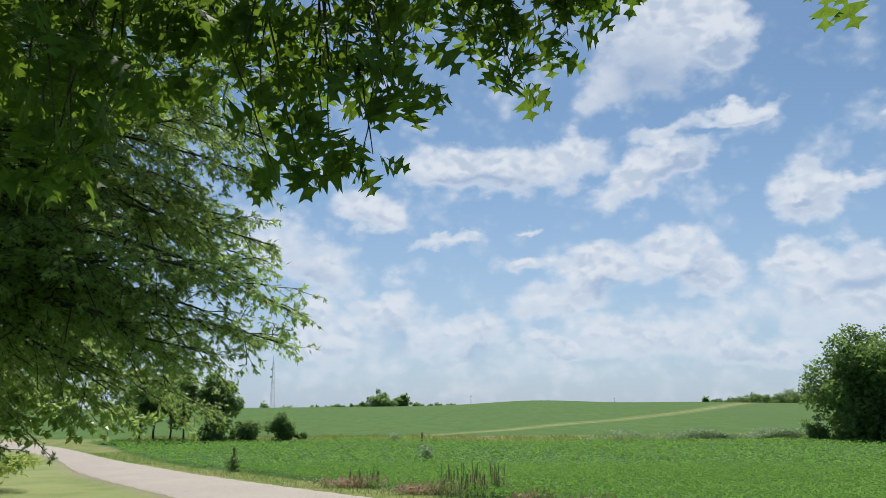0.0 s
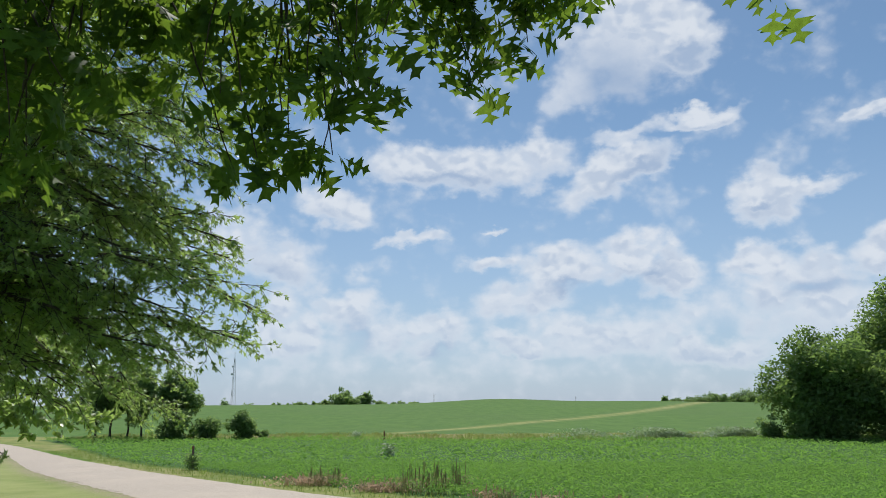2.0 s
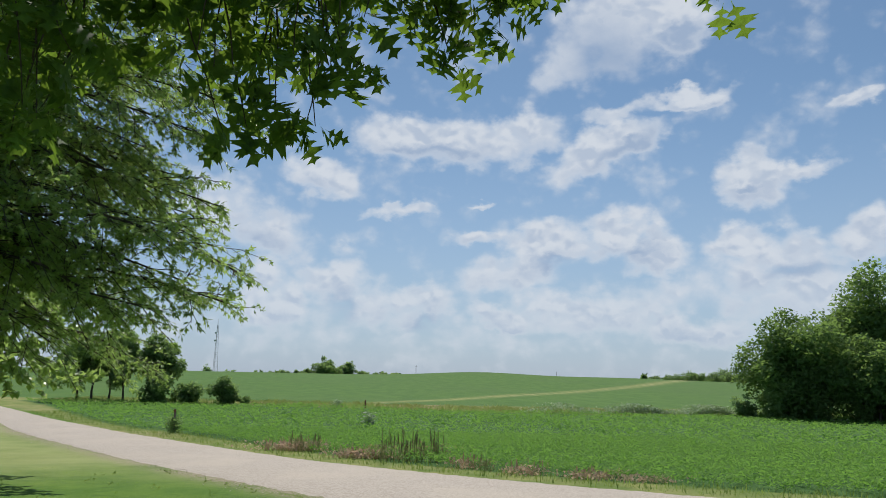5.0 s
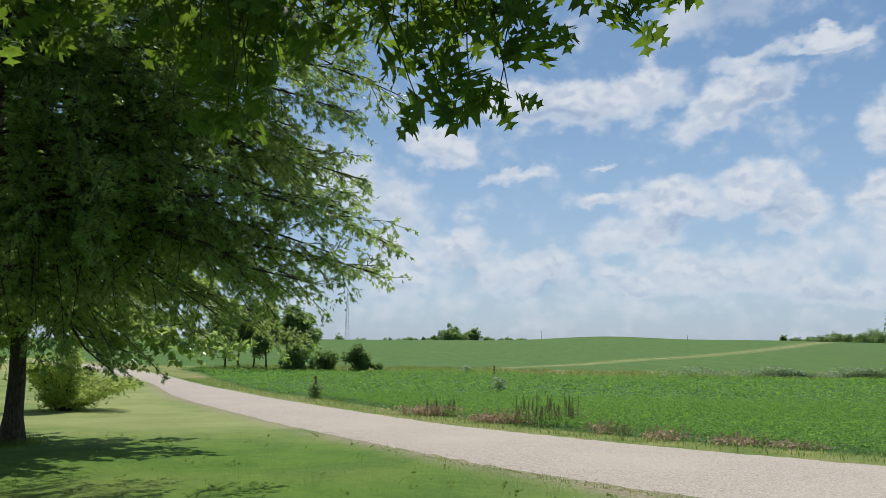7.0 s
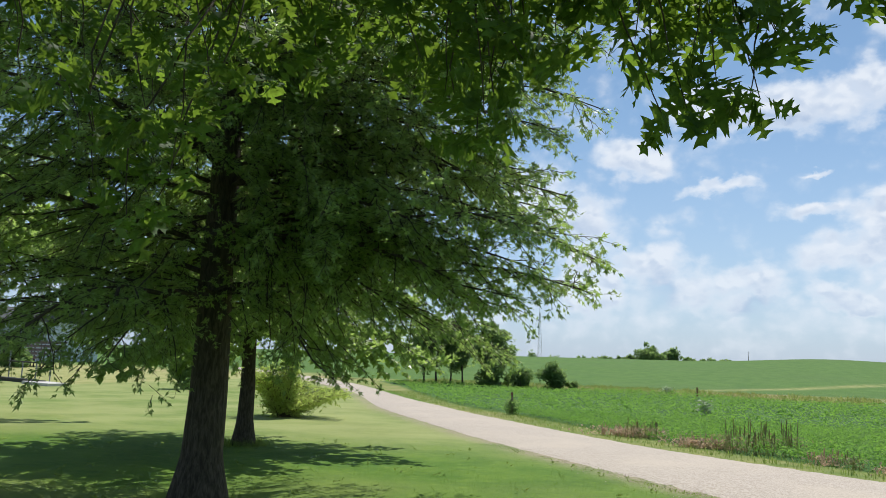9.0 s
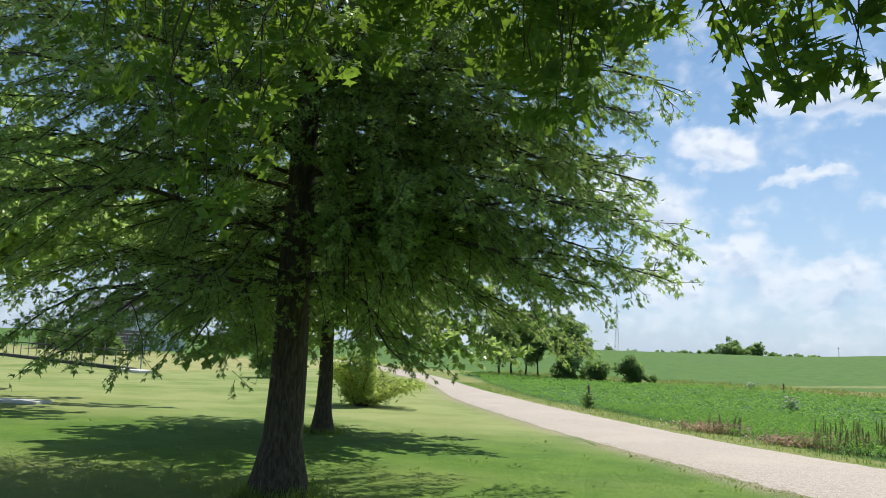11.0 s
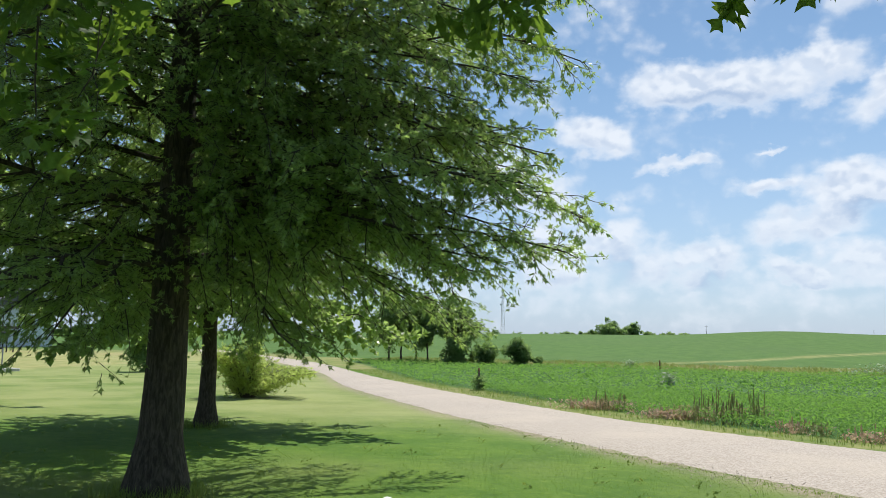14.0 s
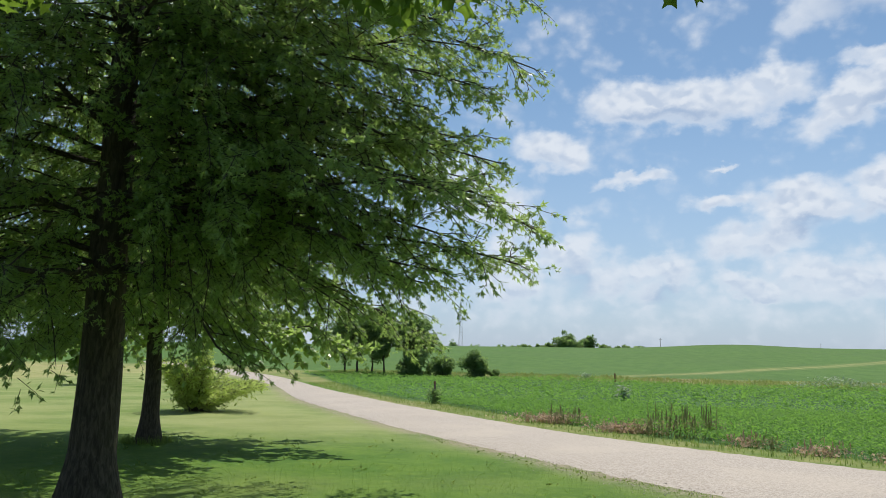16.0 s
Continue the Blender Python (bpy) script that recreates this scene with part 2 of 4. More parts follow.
def ground_nodes(n):
    """Lawn, crop soil, meadow and far crop, told apart by the masks on the sheet."""
    at = where(n)
    mask = {k: n.add("ShaderNodeAttribute", attribute_name=k).outputs["Fac"] for k in ("crop", "meadow", "hill", "strip", "worn", "dry")}
    big, mid, small = n.noise(at, 0.10, 3.0), n.noise(at, 0.9, 4.0), n.noise(at, 14.0, 6.0, 0.7)
    fine = n.noise(at, 70.0, 4.0, 0.7)
    lawn = n.mix(n.ramp(mid, 0.3, 0.72), (0.074, 0.158, 0.020), (0.124, 0.214, 0.030))
    lawn = n.mix(n.ramp(big, 0.43, 0.64, 0, 0.55), lawn, (0.30, 0.30, 0.12))
    tuft = n.noise(at, 4.5, 6.0, 0.7)
    lawn = n.mix(n.ramp(tuft, 0.50, 0.74, 0, 0.7), lawn, (0.188, 0.272, 0.048))
    lawn = n.mix(n.ramp(tuft, 0.46, 0.26, 0, 0.7), lawn, (0.046, 0.098, 0.018))
    lawn = n.mix(n.ramp(fine, 0.42, 0.75, 0, 0.5), lawn, (0.055, 0.12, 0.020))
    lawn = n.mix(n.math("MULTIPLY", mask["dry"], n.ramp(n.noise(at, 0.28, 4.0, 0.6), 0.25, 0.65, 0.15, 0.8)), lawn, (0.31, 0.335, 0.135))
    bare = n.mix(n.ramp(small, 0.35, 0.65), (0.23, 0.19, 0.12), (0.36, 0.31, 0.23))
    lawn = n.mix(n.math("MULTIPLY", mask["worn"], n.ramp(n.math("ADD", small, n.math("MULTIPLY", mid, 0.5)), 0.55, 0.85)), lawn, bare)
    soil = n.mix(n.ramp(small, 0.3, 0.7), (0.050, 0.118, 0.030), (0.085, 0.175, 0.044))
    meadow = n.mix(n.ramp(mid, 0.3, 0.7), (0.15, 0.20, 0.05), (0.30, 0.28, 0.11))
    meadow = n.mix(n.ramp(big, 0.48, 0.66, 0, 0.7), meadow, (0.36, 0.27, 0.17))
    rows = n.noise(n.vec("MULTIPLY", at, (0.5, 0.12, 1)), 1.2, 5.0, 0.6)
    hill = n.mix(n.ramp(rows, 0.3, 0.7), (0.066, 0.142, 0.028), (0.094, 0.176, 0.036))
    hill = n.mix(n.ramp(n.noise(at, 0.02, 3.0), 0.4, 0.7, 0, 0.5), hill, (0.082, 0.145, 0.040))
    strip = n.mix(n.ramp(mid, 0.3, 0.7), (0.25, 0.26, 0.085), (0.40, 0.36, 0.17))
    color = n.mix(mask["crop"], lawn, soil)
    color = n.mix(mask["meadow"], color, meadow)
    color = n.mix(mask["hill"], color, hill)
    color = n.mix(n.math("MULTIPLY", mask["strip"], n.ramp(n.noise(at, 0.35, 5.0, 0.7), 0.32, 0.62, 0.45, 1.0)), color, strip)
    return principled(n, color, 0.9, n.math("ADD", small, fine), 0.5, 0.03, specular=0.15)


def gravel_nodes(n):
    at = where(n)
    stones = n.add("ShaderNodeTexVoronoi", {"Vector": at, "Scale": 38.0}, feature="F1")
    grit = n.noise(at, 90.0, 4.0, 0.7)
    tracks = n.noise(at, 0.35, 4.0, 0.55)
    k = n.math("MULTIPLY_ADD", n.add("ShaderNodeSeparateColor", {0: stones.outputs["Color"]}).outputs[0], 0.5, n.math("MULTIPLY", grit, 0.5))
    color = n.mix(n.ramp(k, 0.2, 0.8), (0.335, 0.285, 0.238), (0.515, 0.455, 0.395))
    color = n.mix(n.ramp(tracks, 0.45, 0.7, 0, 0.4), color, (0.52, 0.45, 0.37))
    color = n.mix(n.ramp(n.noise(at, 2.2, 5.0, 0.65), 0.55, 0.8, 0, 0.35), color, (0.30, 0.265, 0.215))
    return principled(n, color, 0.92, n.math("ADD", stones.outputs["Distance"], grit), 0.3, 0.012, specular=0.2)


GROUND = material("ground", ground_nodes)
GRAVEL = material("gravel", gravel_nodes)
WOOD = plain("weathered_wood", (0.10, 0.08, 0.06), (0.21, 0.17, 0.13), 20.0, 0.85)
STEEL = plain("galvanised_steel", (0.22, 0.23, 0.25), (0.30, 0.31, 0.33), 6.0, 0.6, 0.2)
GREY_PAINT = plain("grey_paint", (0.48, 0.50, 0.53), (0.58, 0.60, 0.63), 4.0, 0.6)
RUST = plain("rusty_steel", (0.13, 0.055, 0.03), (0.22, 0.10, 0.05), 14.0, 0.8)

# ---- meshes ----


def smooth(a, b, x):
    t = np.clip((np.asarray(x, float) - a) / (b - a), 0, 1)
    return t * t * (3 - 2 * t)


def height(x, y):
    """The lie of the land: a lawn falling to the lane, a flat field, then a low hill."""
    x, y = np.asarray(x, float), np.asarray(y, float)
    z = np.interp(y, [-400, -20, 0, 9, 17, 25, 38, 70, 78], [0.3, 0.25, 0, -0.47, -0.70, -1.02, -1.24, -1.3, -1.3])
    az = x / np.maximum(y, 1)
    crest = 1.75 + 2.0 * np.exp(-(((az - 0.12) / 0.09) ** 2)) + 0.9 * np.exp(-(((az - 0.30) / 0.10) ** 2))
    k = smooth(78, 330, y)
    return z * (1 - k) + k * crest - 6 * smooth(330, 520, y)


def mesh_of(name, verts, tris, mats=(), smooth_faces=False):
    """A mesh from arrays of corners and of equal-sized faces."""
    verts, tris = np.asarray(verts, np.float32), np.asarray(tris, np.int32)
    me = bpy.data.meshes.new(name)
    n, k = tris.shape
    me.vertices.add(len(verts))
    me.vertices.foreach_set("co", verts.ravel())
    me.loops.add(n * k)
    me.loops.foreach_set("vertex_index", tris.ravel())
    me.polygons.add(n)
    me.polygons.foreach_set("loop_start", np.arange(0, n * k, k, dtype=np.int32))
    me.polygons.foreach_set("use_smooth", np.full(n, smooth_faces))
    me.update(calc_edges=True)
    for m in mats:
        me.materials.append(m)
    return me


def part(name, data, mat, parent=None, label="", kind=""):
    """Links a mesh or bmesh as one object, under a thing or a part."""
    if isinstance(data, bmesh.types.BMesh):
        me = bpy.data.meshes.new(name)
        data.to_mesh(me)
        data.free()
        data = me
    if mat and not data.materials:
        data.materials.append(mat)
    ob = new(name, data)
    ob.parent = parent
    return tagged(ob, label=label, kind=kind)


def thing(name, at, label, category, group="", kind=""):
    ob = new(name)
    ob.location = at
    return tagged(ob, label, category, group, kind)


def tubes(lines, sides=6):
    """One mesh of round branches: each line is (points, radii)."""
    verts, faces, n0 = [], [], 0
    ring = np.arange(sides) * 2 * np.pi / sides
    for pts, rad in lines:
        pts, rad = np.asarray(pts, float), np.asarray(rad, float)
        tang = np.gradient(pts, axis=0)
        tang /= np.linalg.norm(tang, axis=1, keepdims=True) + 1e-9
        ref = np.where(np.abs(tang[:, 2:3]) > 0.9, [[1.0, 0, 0]], [[0, 0, 1.0]])
        u = np.cross(tang, ref)
        u /= np.linalg.norm(u, axis=1, keepdims=True) + 1e-9
        v = np.cross(tang, u)
        verts.append((pts[:, None] + rad[:, None, None] * (np.cos(ring)[None, :, None] * u[:, None] + np.sin(ring)[None, :, None] * v[:, None])).reshape(-1, 3))
        i = np.arange(len(pts) - 1)[:, None] * sides + n0
        j = np.arange(sides)[None]
        jn = (j + 1) % sides
        faces.append(np.stack([i + j, i + jn, i + sides + jn, i + sides + j], -1).reshape(-1, 4))
        n0 += len(pts) * sides
    return np.concatenate(verts), np.concatenate(faces)


def turns(rng, n, tilt=0.6, droop=0.0):
    """n random leaf poses: along, across, normal; tilt: how far they lean from lying flat."""
    a = rng.uniform(0, 2 * np.pi, n)
    along = np.stack([np.cos(a), np.sin(a), rng.normal(-droop, tilt, n)], -1)
    along /= np.linalg.norm(along, axis=1, keepdims=True)
    up = np.stack([rng.normal(0, tilt, n), rng.normal(0, tilt, n), np.ones(n)], -1)
    across = np.cross(up, along)
    across /= np.linalg.norm(across, axis=1, keepdims=True)
    return along, across, np.cross(along, across)


def scatter(template, faces, at, size, poses):
    """Copies of a small leaf, joined: arrays of corners and faces."""
    along, across, normal = poses
    t = np.asarray(template, float)
    v = at[:, None] + size[:, None, None] * (t[None, :, 0:1] * along[:, None] + t[None, :, 1:2] * across[:, None] + t[None, :, 2:3] * normal[:, None])
    f = np.asarray(faces)[None] + (np.arange(len(at)) * len(t))[:, None, None]
    return v.reshape(-1, 3), f.reshape(-1, f.shape[-1])


# an oval leaf, folded along the middle
OVAL_LEAF = [(0, 0, 0), (0.5, 0.30, 0.06), (1, 0, 0), (0.5, -0.30, 0.06)]
OVAL_FACES = [(0, 2, 1), (0, 3, 2)]
# a smaller, narrower one for the twigs that stand out against the sky
FINE_LEAF = [(0, 0, 0), (0.45, 0.34, -0.05), (1.05, 0, 0.02), (0.6, -0.34, -0.05)]


def bent(a, b, sag, n, rng, wobble=0.04):
    """A line from a to b that bows upwards by sag in its middle."""
    a, b = np.asarray(a, float), np.asarray(b, float)
    t = np.linspace(0, 1, n)[:, None]
    p = a + (b - a) * t
    p[:, 2] += sag * 4 * (t * (1 - t))[:, 0]
    p[1:-1] += rng.normal(0, wobble * np.linalg.norm(b - a), (n - 2, 3)) * 0.5
    return p


def along_line(pts, t):
    """Places at fractions t along a line, and its direction there."""
    s = t * (len(pts) - 1)
    i = np.clip(s.astype(int), 0, len(pts) - 2)
    f = (s - i)[:, None]
    d = pts[i + 1] - pts[i]
    return pts[i] * (1 - f) + pts[i + 1] * f, d / (np.linalg.norm(d, axis=1, keepdims=True) + 1e-9)


def unit(v):
    return v / (np.linalg.norm(v, axis=-1, keepdims=True) + 1e-9)


def sprays(limbs, rng, step, twig_step, leaves, leaf, leaf_mesh, wide=0.36, keep=None):
    """Flat sprays on the given limbs: side branches left and right, twigs left and right of those, leaves round the twigs."""
    lines, at0, way0 = [], [], []
    for pts, rad in limbs:
        length = np.linalg.norm(np.diff(pts, axis=0), axis=1).sum()
        m = max(5, int(length / step))
        t = np.linspace(0.05, 0.985, m) + rng.normal(0, 0.008, m)
        p, d = along_line(pts, np.clip(t, 0, 0.99))
        side = unit(np.cross(d, (0, 0, 1.0))) * np.where(np.arange(m) % 2, 1, -1)[:, None]
        way = d * rng.uniform(0.55, 0.95, (m, 1)) + side * rng.uniform(0.45, 0.9, (m, 1))
        way[:, 2] += np.where(rng.random(m) < 0.3, rng.normal(0, 0.5, m), rng.normal(-0.02, 0.14, m))
        way = unit(way)
        sl = (np.minimum(wide * length * np.clip(1 - t, 0, 1) ** 0.75, 1.7) + 0.20) * rng.uniform(0.65, 1.2, m)
        k = np.linspace(0, 1, 5)[None, :, None]
        q = p[:, None] + way[:, None] * sl[:, None, None] * k
        q[..., 2] -= 0.20 * (sl[:, None] * k[..., 0]) ** 2 - 0.10 * (sl[:, None] * k[..., 0]) * (1 - k[..., 0])
        q[:, 1:] += rng.normal(0, 0.02, (m, 4, 3)) * sl[:, None, None]
        thick = np.interp(t, np.linspace(0, 1, len(rad)), rad) * 0.5
        for line, r0 in zip(q, thick):
            lines.append((line, np.linspace(min(max(r0, 0.005), 0.02), 0.003, 5)))
        n = np.maximum(3, (sl / twig_step).astype(int))
        i = np.repeat(np.arange(m), n)
        rank = np.arange(len(i)) - np.repeat(np.cumsum(n) - n, n)
        f = np.clip(0.12 + 0.88 * (rank + rng.uniform(0, 1, len(i))) / n[i], 0, 0.999) * 4
        j = f.astype(int)
        f = (f - j)[:, None]
        foot = q[i, j] * (1 - f) + q[i, j + 1] * f
        dd = unit(q[i, j + 1] - q[i, j])
        across = unit(np.cross(dd, (0, 0, 1.0))) * np.where(rank % 2, 1, -1)[:, None]
        w2 = dd * 0.8 + across * rng.uniform(0.2, 0.75, (len(i), 1))
        w2[:, 2] += rng.normal(-0.10, 0.24, len(i))
        at0.append(foot)
        way0.append(unit(w2) * rng.uniform(0.10, 0.30, (len(i), 1)))
    at0, way0 = np.concatenate(at0), np.concatenate(way0)
    if keep is not None:
        ok = keep(at0 + way0 * 0.7, rng)
        at0, way0 = at0[ok], way0[ok]
        lines = [l for l in lines if keep(l[0][2:5:2], rng).all()]
    ring = np.array((0, 2.09, 4.19))
    ref = unit(np.cross(way0, (0.3, 0.2, 1.0)))
    ref2 = unit(np.cross(way0, ref))
    offs = np.cos(ring)[None, :, None] * ref[:, None] + np.sin(ring)[None, :, None] * ref2[:, None]
    tv = np.concatenate([at0[:, None] + 0.0035 * offs, (at0 + way0)[:, None] + 0.0015 * offs], 1).reshape(-1, 3)
    tf = (np.array(((0, 1, 4, 3), (1, 2, 5, 4), (2, 0, 3, 5)))[None] + 6 * np.arange(len(at0))[:, None, None]).reshape(-1, 4)
    i = np.repeat(np.arange(len(at0)), leaves)
    m = len(i)
    at = at0[i] + way0[i] * rng.uniform(0.2, 1.05, (m, 1)) + rng.normal(0, 0.012, (m, 3))
    along = unit(way0[i]) * rng.uniform(0.3, 1.0, (m, 1)) + rng.normal(0, 0.55, (m, 3))
    along[:, 2] -= 0.25
    along = unit(along)
    up = np.stack([rng.normal(0, 0.55, m), rng.normal(0, 0.55, m), np.ones(m)], -1)
    across = unit(np.cross(up, along))
    return lines, (tv, tf), scatter(*leaf_mesh, at, leaf * rng.uniform(0.65, 1.25, m), (along, across, np.cross(along, across)))


def trunk_line(base, lean, tall, r, rng, n=14, flare=1.7):
    t = np.linspace(0, 1, n)
    p = np.asarray(base, float) + np.stack([lean[0] * t, lean[1] * t, tall * t], -1)
    p[2:-1, :2] += rng.normal(0, 0.02, (n - 3, 2))
    z = t * tall
    rad = r * (1 - 0.82 * t ** 1.1) * (1 + (flare - 1) * np.exp(-z / 0.28))
    return p, rad


def trunk_mesh(name, pts, rad, rng, sides=28):
    """A trunk with a fluted, flaring foot and furrowed sides."""
    extra = np.interp(np.linspace(0, 1, 60) ** 1.5, np.linspace(0, 1, len(pts)), np.arange(len(pts)))
    i = np.clip(extra.astype(int), 0, len(pts) - 2)
    f = (extra - i)[:, None]
    p = pts[i] * (1 - f) + pts[i + 1] * f
    r = np.interp(extra, np.arange(len(pts)), rad)
    v, q = tubes([(p, r)], sides)
    ring = np.tile(np.arange(sides) * 2 * np.pi / sides, len(p))
    z = np.repeat(p[:, 2] - p[0, 2], sides)
    phase = rng.uniform(0, 6, 4)
    wave = 0.10 * np.exp(-z / 0.5) * np.sin(5 * ring + phase[0]) + 0.018 * np.sin(11 * ring + z * 1.3 + phase[1]) + 0.012 * np.sin(19 * ring - z * 2 + phase[2])
    c = np.repeat(p, sides, axis=0)
    return mesh_of(name, c + (v - c) * (1 + wave)[:, None], q, (BARK,), True)


# a deeply lobed oak leaf of few faces, for crowns some metres away
STAR_LEAF = [(0, 0, 0), (0.50, 0.04, 0.03), (0.50, -0.04, 0.03), (0.66, 0.42, -0.06), (0.66, -0.42, -0.06), (1.12, 0, -0.08), (0.42, 0.14, 0), (0.42, -0.14, 0)]
STAR_FACES = [(0, 1, 3), (0, 4, 2), (6, 7, 5)]


def oak(name, label, base, tall, r, lean, seed, n_limbs, first, reach, droop, extra_limbs=(), group="", step=0.13, twig_step=0.078, leaves=8, leaf=0.072,
        leaf_mesh=(STAR_LEAF, STAR_FACES), keep=None, wide=0.36):
    """An oak with one straight trunk: low limbs droop, middle ones lie level, high ones rise.
    reach(f, a): how far a limb goes, by its place up the trunk from 0 to 1 and its bearing; droop: the height that a limb's tip gains, by that place."""
    rng = np.random.default_rng(seed)
    root = thing(name, base, label, "tree", group)
    pts, rad = trunk_line((0, 0, -0.15), lean, tall, r, rng)
    part("trunk", trunk_mesh("trunk", pts, rad, rng), BARK, root)

    def foot_at(z):
        return np.array([np.interp(z, pts[:, 2], pts[:, 0]), np.interp(z, pts[:, 2], pts[:, 1]), z])

    limbs = []
    for k in range(n_limbs):
        f = (k + 0.5) / n_limbs
        z = first + (tall * 0.96 - first) * f ** 1.1
        a = k * 2.39996 + rng.uniform(-0.25, 0.25)
        out = reach(f, (a + math.pi) % (2 * math.pi) - math.pi) * rng.uniform(0.84, 1.06)
        if out <= 0:
            continue
        tip = foot_at(z) + (math.cos(a) * out, math.sin(a) * out, float(np.interp(f, *droop)) + rng.normal(0, 0.12))
        limbs.append((bent(foot_at(z), tip, 0.09 * out, 9, rng, 0.03), np.linspace(np.interp(z, pts[:, 2], rad) * 0.19, 0.006, 9)))
    for z, tip in extra_limbs:
        tip = np.asarray(tip, float) - np.asarray(base, float)
        way = tip - foot_at(z)
        tip = tip - way / np.linalg.norm(way) * 0.18
        limbs.append((bent(foot_at(z), tip, 0.32, 9, rng, 0.028), np.linspace(np.interp(z, pts[:, 2], rad) * 0.15, 0.006, 9)))
    if keep:
        limbs = [l for l in limbs if keep(l[0][-1:] + (0, 0, 0.08), rng).all()]
    lines, twigs, crown = sprays(limbs, rng, step, twig_step, leaves, leaf, leaf_mesh, wide, keep)
    for line in limbs:
        part("limb", mesh_of("limb", *tubes([line], 8), (BARK,), True), BARK, root)
    part("branch_work", mesh_of("branch_work", *tubes(lines, 5), (BARK,), True), BARK, root, kind="stuff")
    part("twig_work", mesh_of("twig_work", *twigs, (BARK,)), BARK, root, kind="stuff")
    part("foliage", mesh_of("foliage", *crown, (OAK_LEAF,)), OAK_LEAF, root, kind="stuff")
    return root


# ---- ground, lane ----


def bow(points):
    """A smooth line through a few places of the plan."""
    p = np.asarray(points, float)
    t = np.arange(len(p))
    s = np.linspace(0, len(p) - 1, 160)
    out = np.stack([np.interp(s, t, p[:, k]) for k in range(2)], -1)
    for _ in range(30):
        out[1:-1] = 0.25 * out[:-2] + 0.5 * out[1:-1] + 0.25 * out[2:]
    return out


LANE_NEAR = bow([(40, -9), (20, 1.5), (8, 8.3), (2.0, 12.6), (-0.9, 15.6), (-4.2, 19.9), (-8.7, 26.3), (-13.7, 33), (-17.5, 38.3), (-24, 49.5), (-37, 66), (-70, 98)])
LANE_FAR = bow([(44, -4), (24, 6.3), (12, 13.2), (6.0, 17.2), (3.0, 19.9), (0.1, 23.0), (-3.9, 27.5), (-8.6, 33.5), (-13.5, 39.8), (-20, 48), (-33.5, 68), (-67, 101)])
FIELD_EDGE = bow([(46, -1), (25, 8.3), (13, 15), (6.6, 18.8), (3.2, 21.8), (0.2, 25.0), (-4.3, 30.7), (-9.4, 37.6), (-14, 42), (-21, 53), (-31, 71), (-60, 101)])


def beyond(line, x, y):
    """How far a place lies past a line of the plan (positive on the field's side)."""
    x, y = np.atleast_1d(x).astype(float), np.atleast_1d(y).astype(float)
    best, sign = np.full(x.shape, 1e9), np.ones(x.shape)
    for a, b in zip(line[:-1:2], line[2::2]):
        d = b - a
        ll = d @ d
        t = np.clip(((x - a[0]) * d[0] + (y - a[1]) * d[1]) / ll, 0, 1)
        px, py = x - a[0] - t * d[0], y - a[1] - t * d[1]
        dist = np.hypot(px, py)
        near = dist < best
        best = np.where(near, dist, best)
        sign = np.where(near, np.sign(-(d[0] * py - d[1] * px)), sign)
    return best * sign


def strip_line(y):
    """Where the pale grass strip runs over the hill."""
    return np.interp(y, [70, 78, 87, 98, 116, 135, 170, 205, 290, 330], [-9, -4.5, 0.6, 8.5, 18.4, 31, 52, 71, 113, 132])


def build_ground():
    az = np.concatenate([np.linspace(-70, 45, 220), np.linspace(45, 290, 60)[1:-1]])
    rad = np.concatenate([[0.0005, 0.4], np.geomspace(1.2, 120, 170), np.geomspace(120, 4500, 84)[1:]])
    a, r = np.meshgrid(np.radians(az), rad)
    x, y = (r * np.sin(a)).ravel(), (r * np.cos(a)).ravel()
    z = height(x, y)
    n, m = len(az), len(rad)
    i, j = np.meshgrid(np.arange(m - 1), np.arange(n), indexing="ij")
    jn = (j + 1) % n
    quads = np.stack([i * n + j, (i + 1) * n + j, (i + 1) * n + jn, i * n + jn], -1).reshape(-1, 4)
    x0 = np.concatenate([np.stack([x, y, z], -1), [[0, 0, 0]]])
    me = mesh_of("ground", x0, quads[:, ::-1], (GROUND,), True)
    d = np.where(r.ravel() < 130, beyond(FIELD_EDGE, x, y), 5.0)
    lane = np.where(r.ravel() < 130, beyond(LANE_NEAR, x, y), 9.0)
    front = (y > 5) | (x > 5)
    far = np.interp(x, [-60, -12, -2, 6, 14, 21, 28, 35, 60], [74, 72, 70, 66, 66, 65, 66, 66, 66])
    masks = {
        "crop": smooth(-0.1, 0.3, d) * front,
        "meadow": np.maximum(smooth(0, 1.5, y - far) * smooth(0, 2, 82 - y), smooth(3.4, 3.8, lane) * (1 - smooth(-0.1, 0.3, d)) * 0.7 * (r.ravel() < 120)),
        "dry": smooth(17, 26, y + 0.25 * np.abs(x)) * (lane < 0),
        "hill": smooth(80, 84, y),
        "strip": np.exp(-(((x - strip_line(y)) / (0.75 + 0.0065 * y)) ** 2)) * smooth(76, 86, y) * (y < 335) + 0.8 * smooth(25.4, 26.2, 0.325 * x + 0.946 * y) * smooth(-44, -46, x) * smooth(95, 85, y),
        "worn": np.exp(-((lane / 0.55) ** 2)) + 0.9 * np.exp(-(((lane + 0.6) / 1.0) ** 2)) * smooth(1.0, 2.2, x) * (y < 16),
    }
    for k, v in masks.items():
        at = me.attributes.new(k, "FLOAT", "POINT")
        at.data.foreach_set("value", np.concatenate([np.clip(v, 0, 1), [0]]).astype(np.float32))
    tagged(part("ground", me, GROUND), "mown lawn, field and low green hill", "ground", kind="structure")


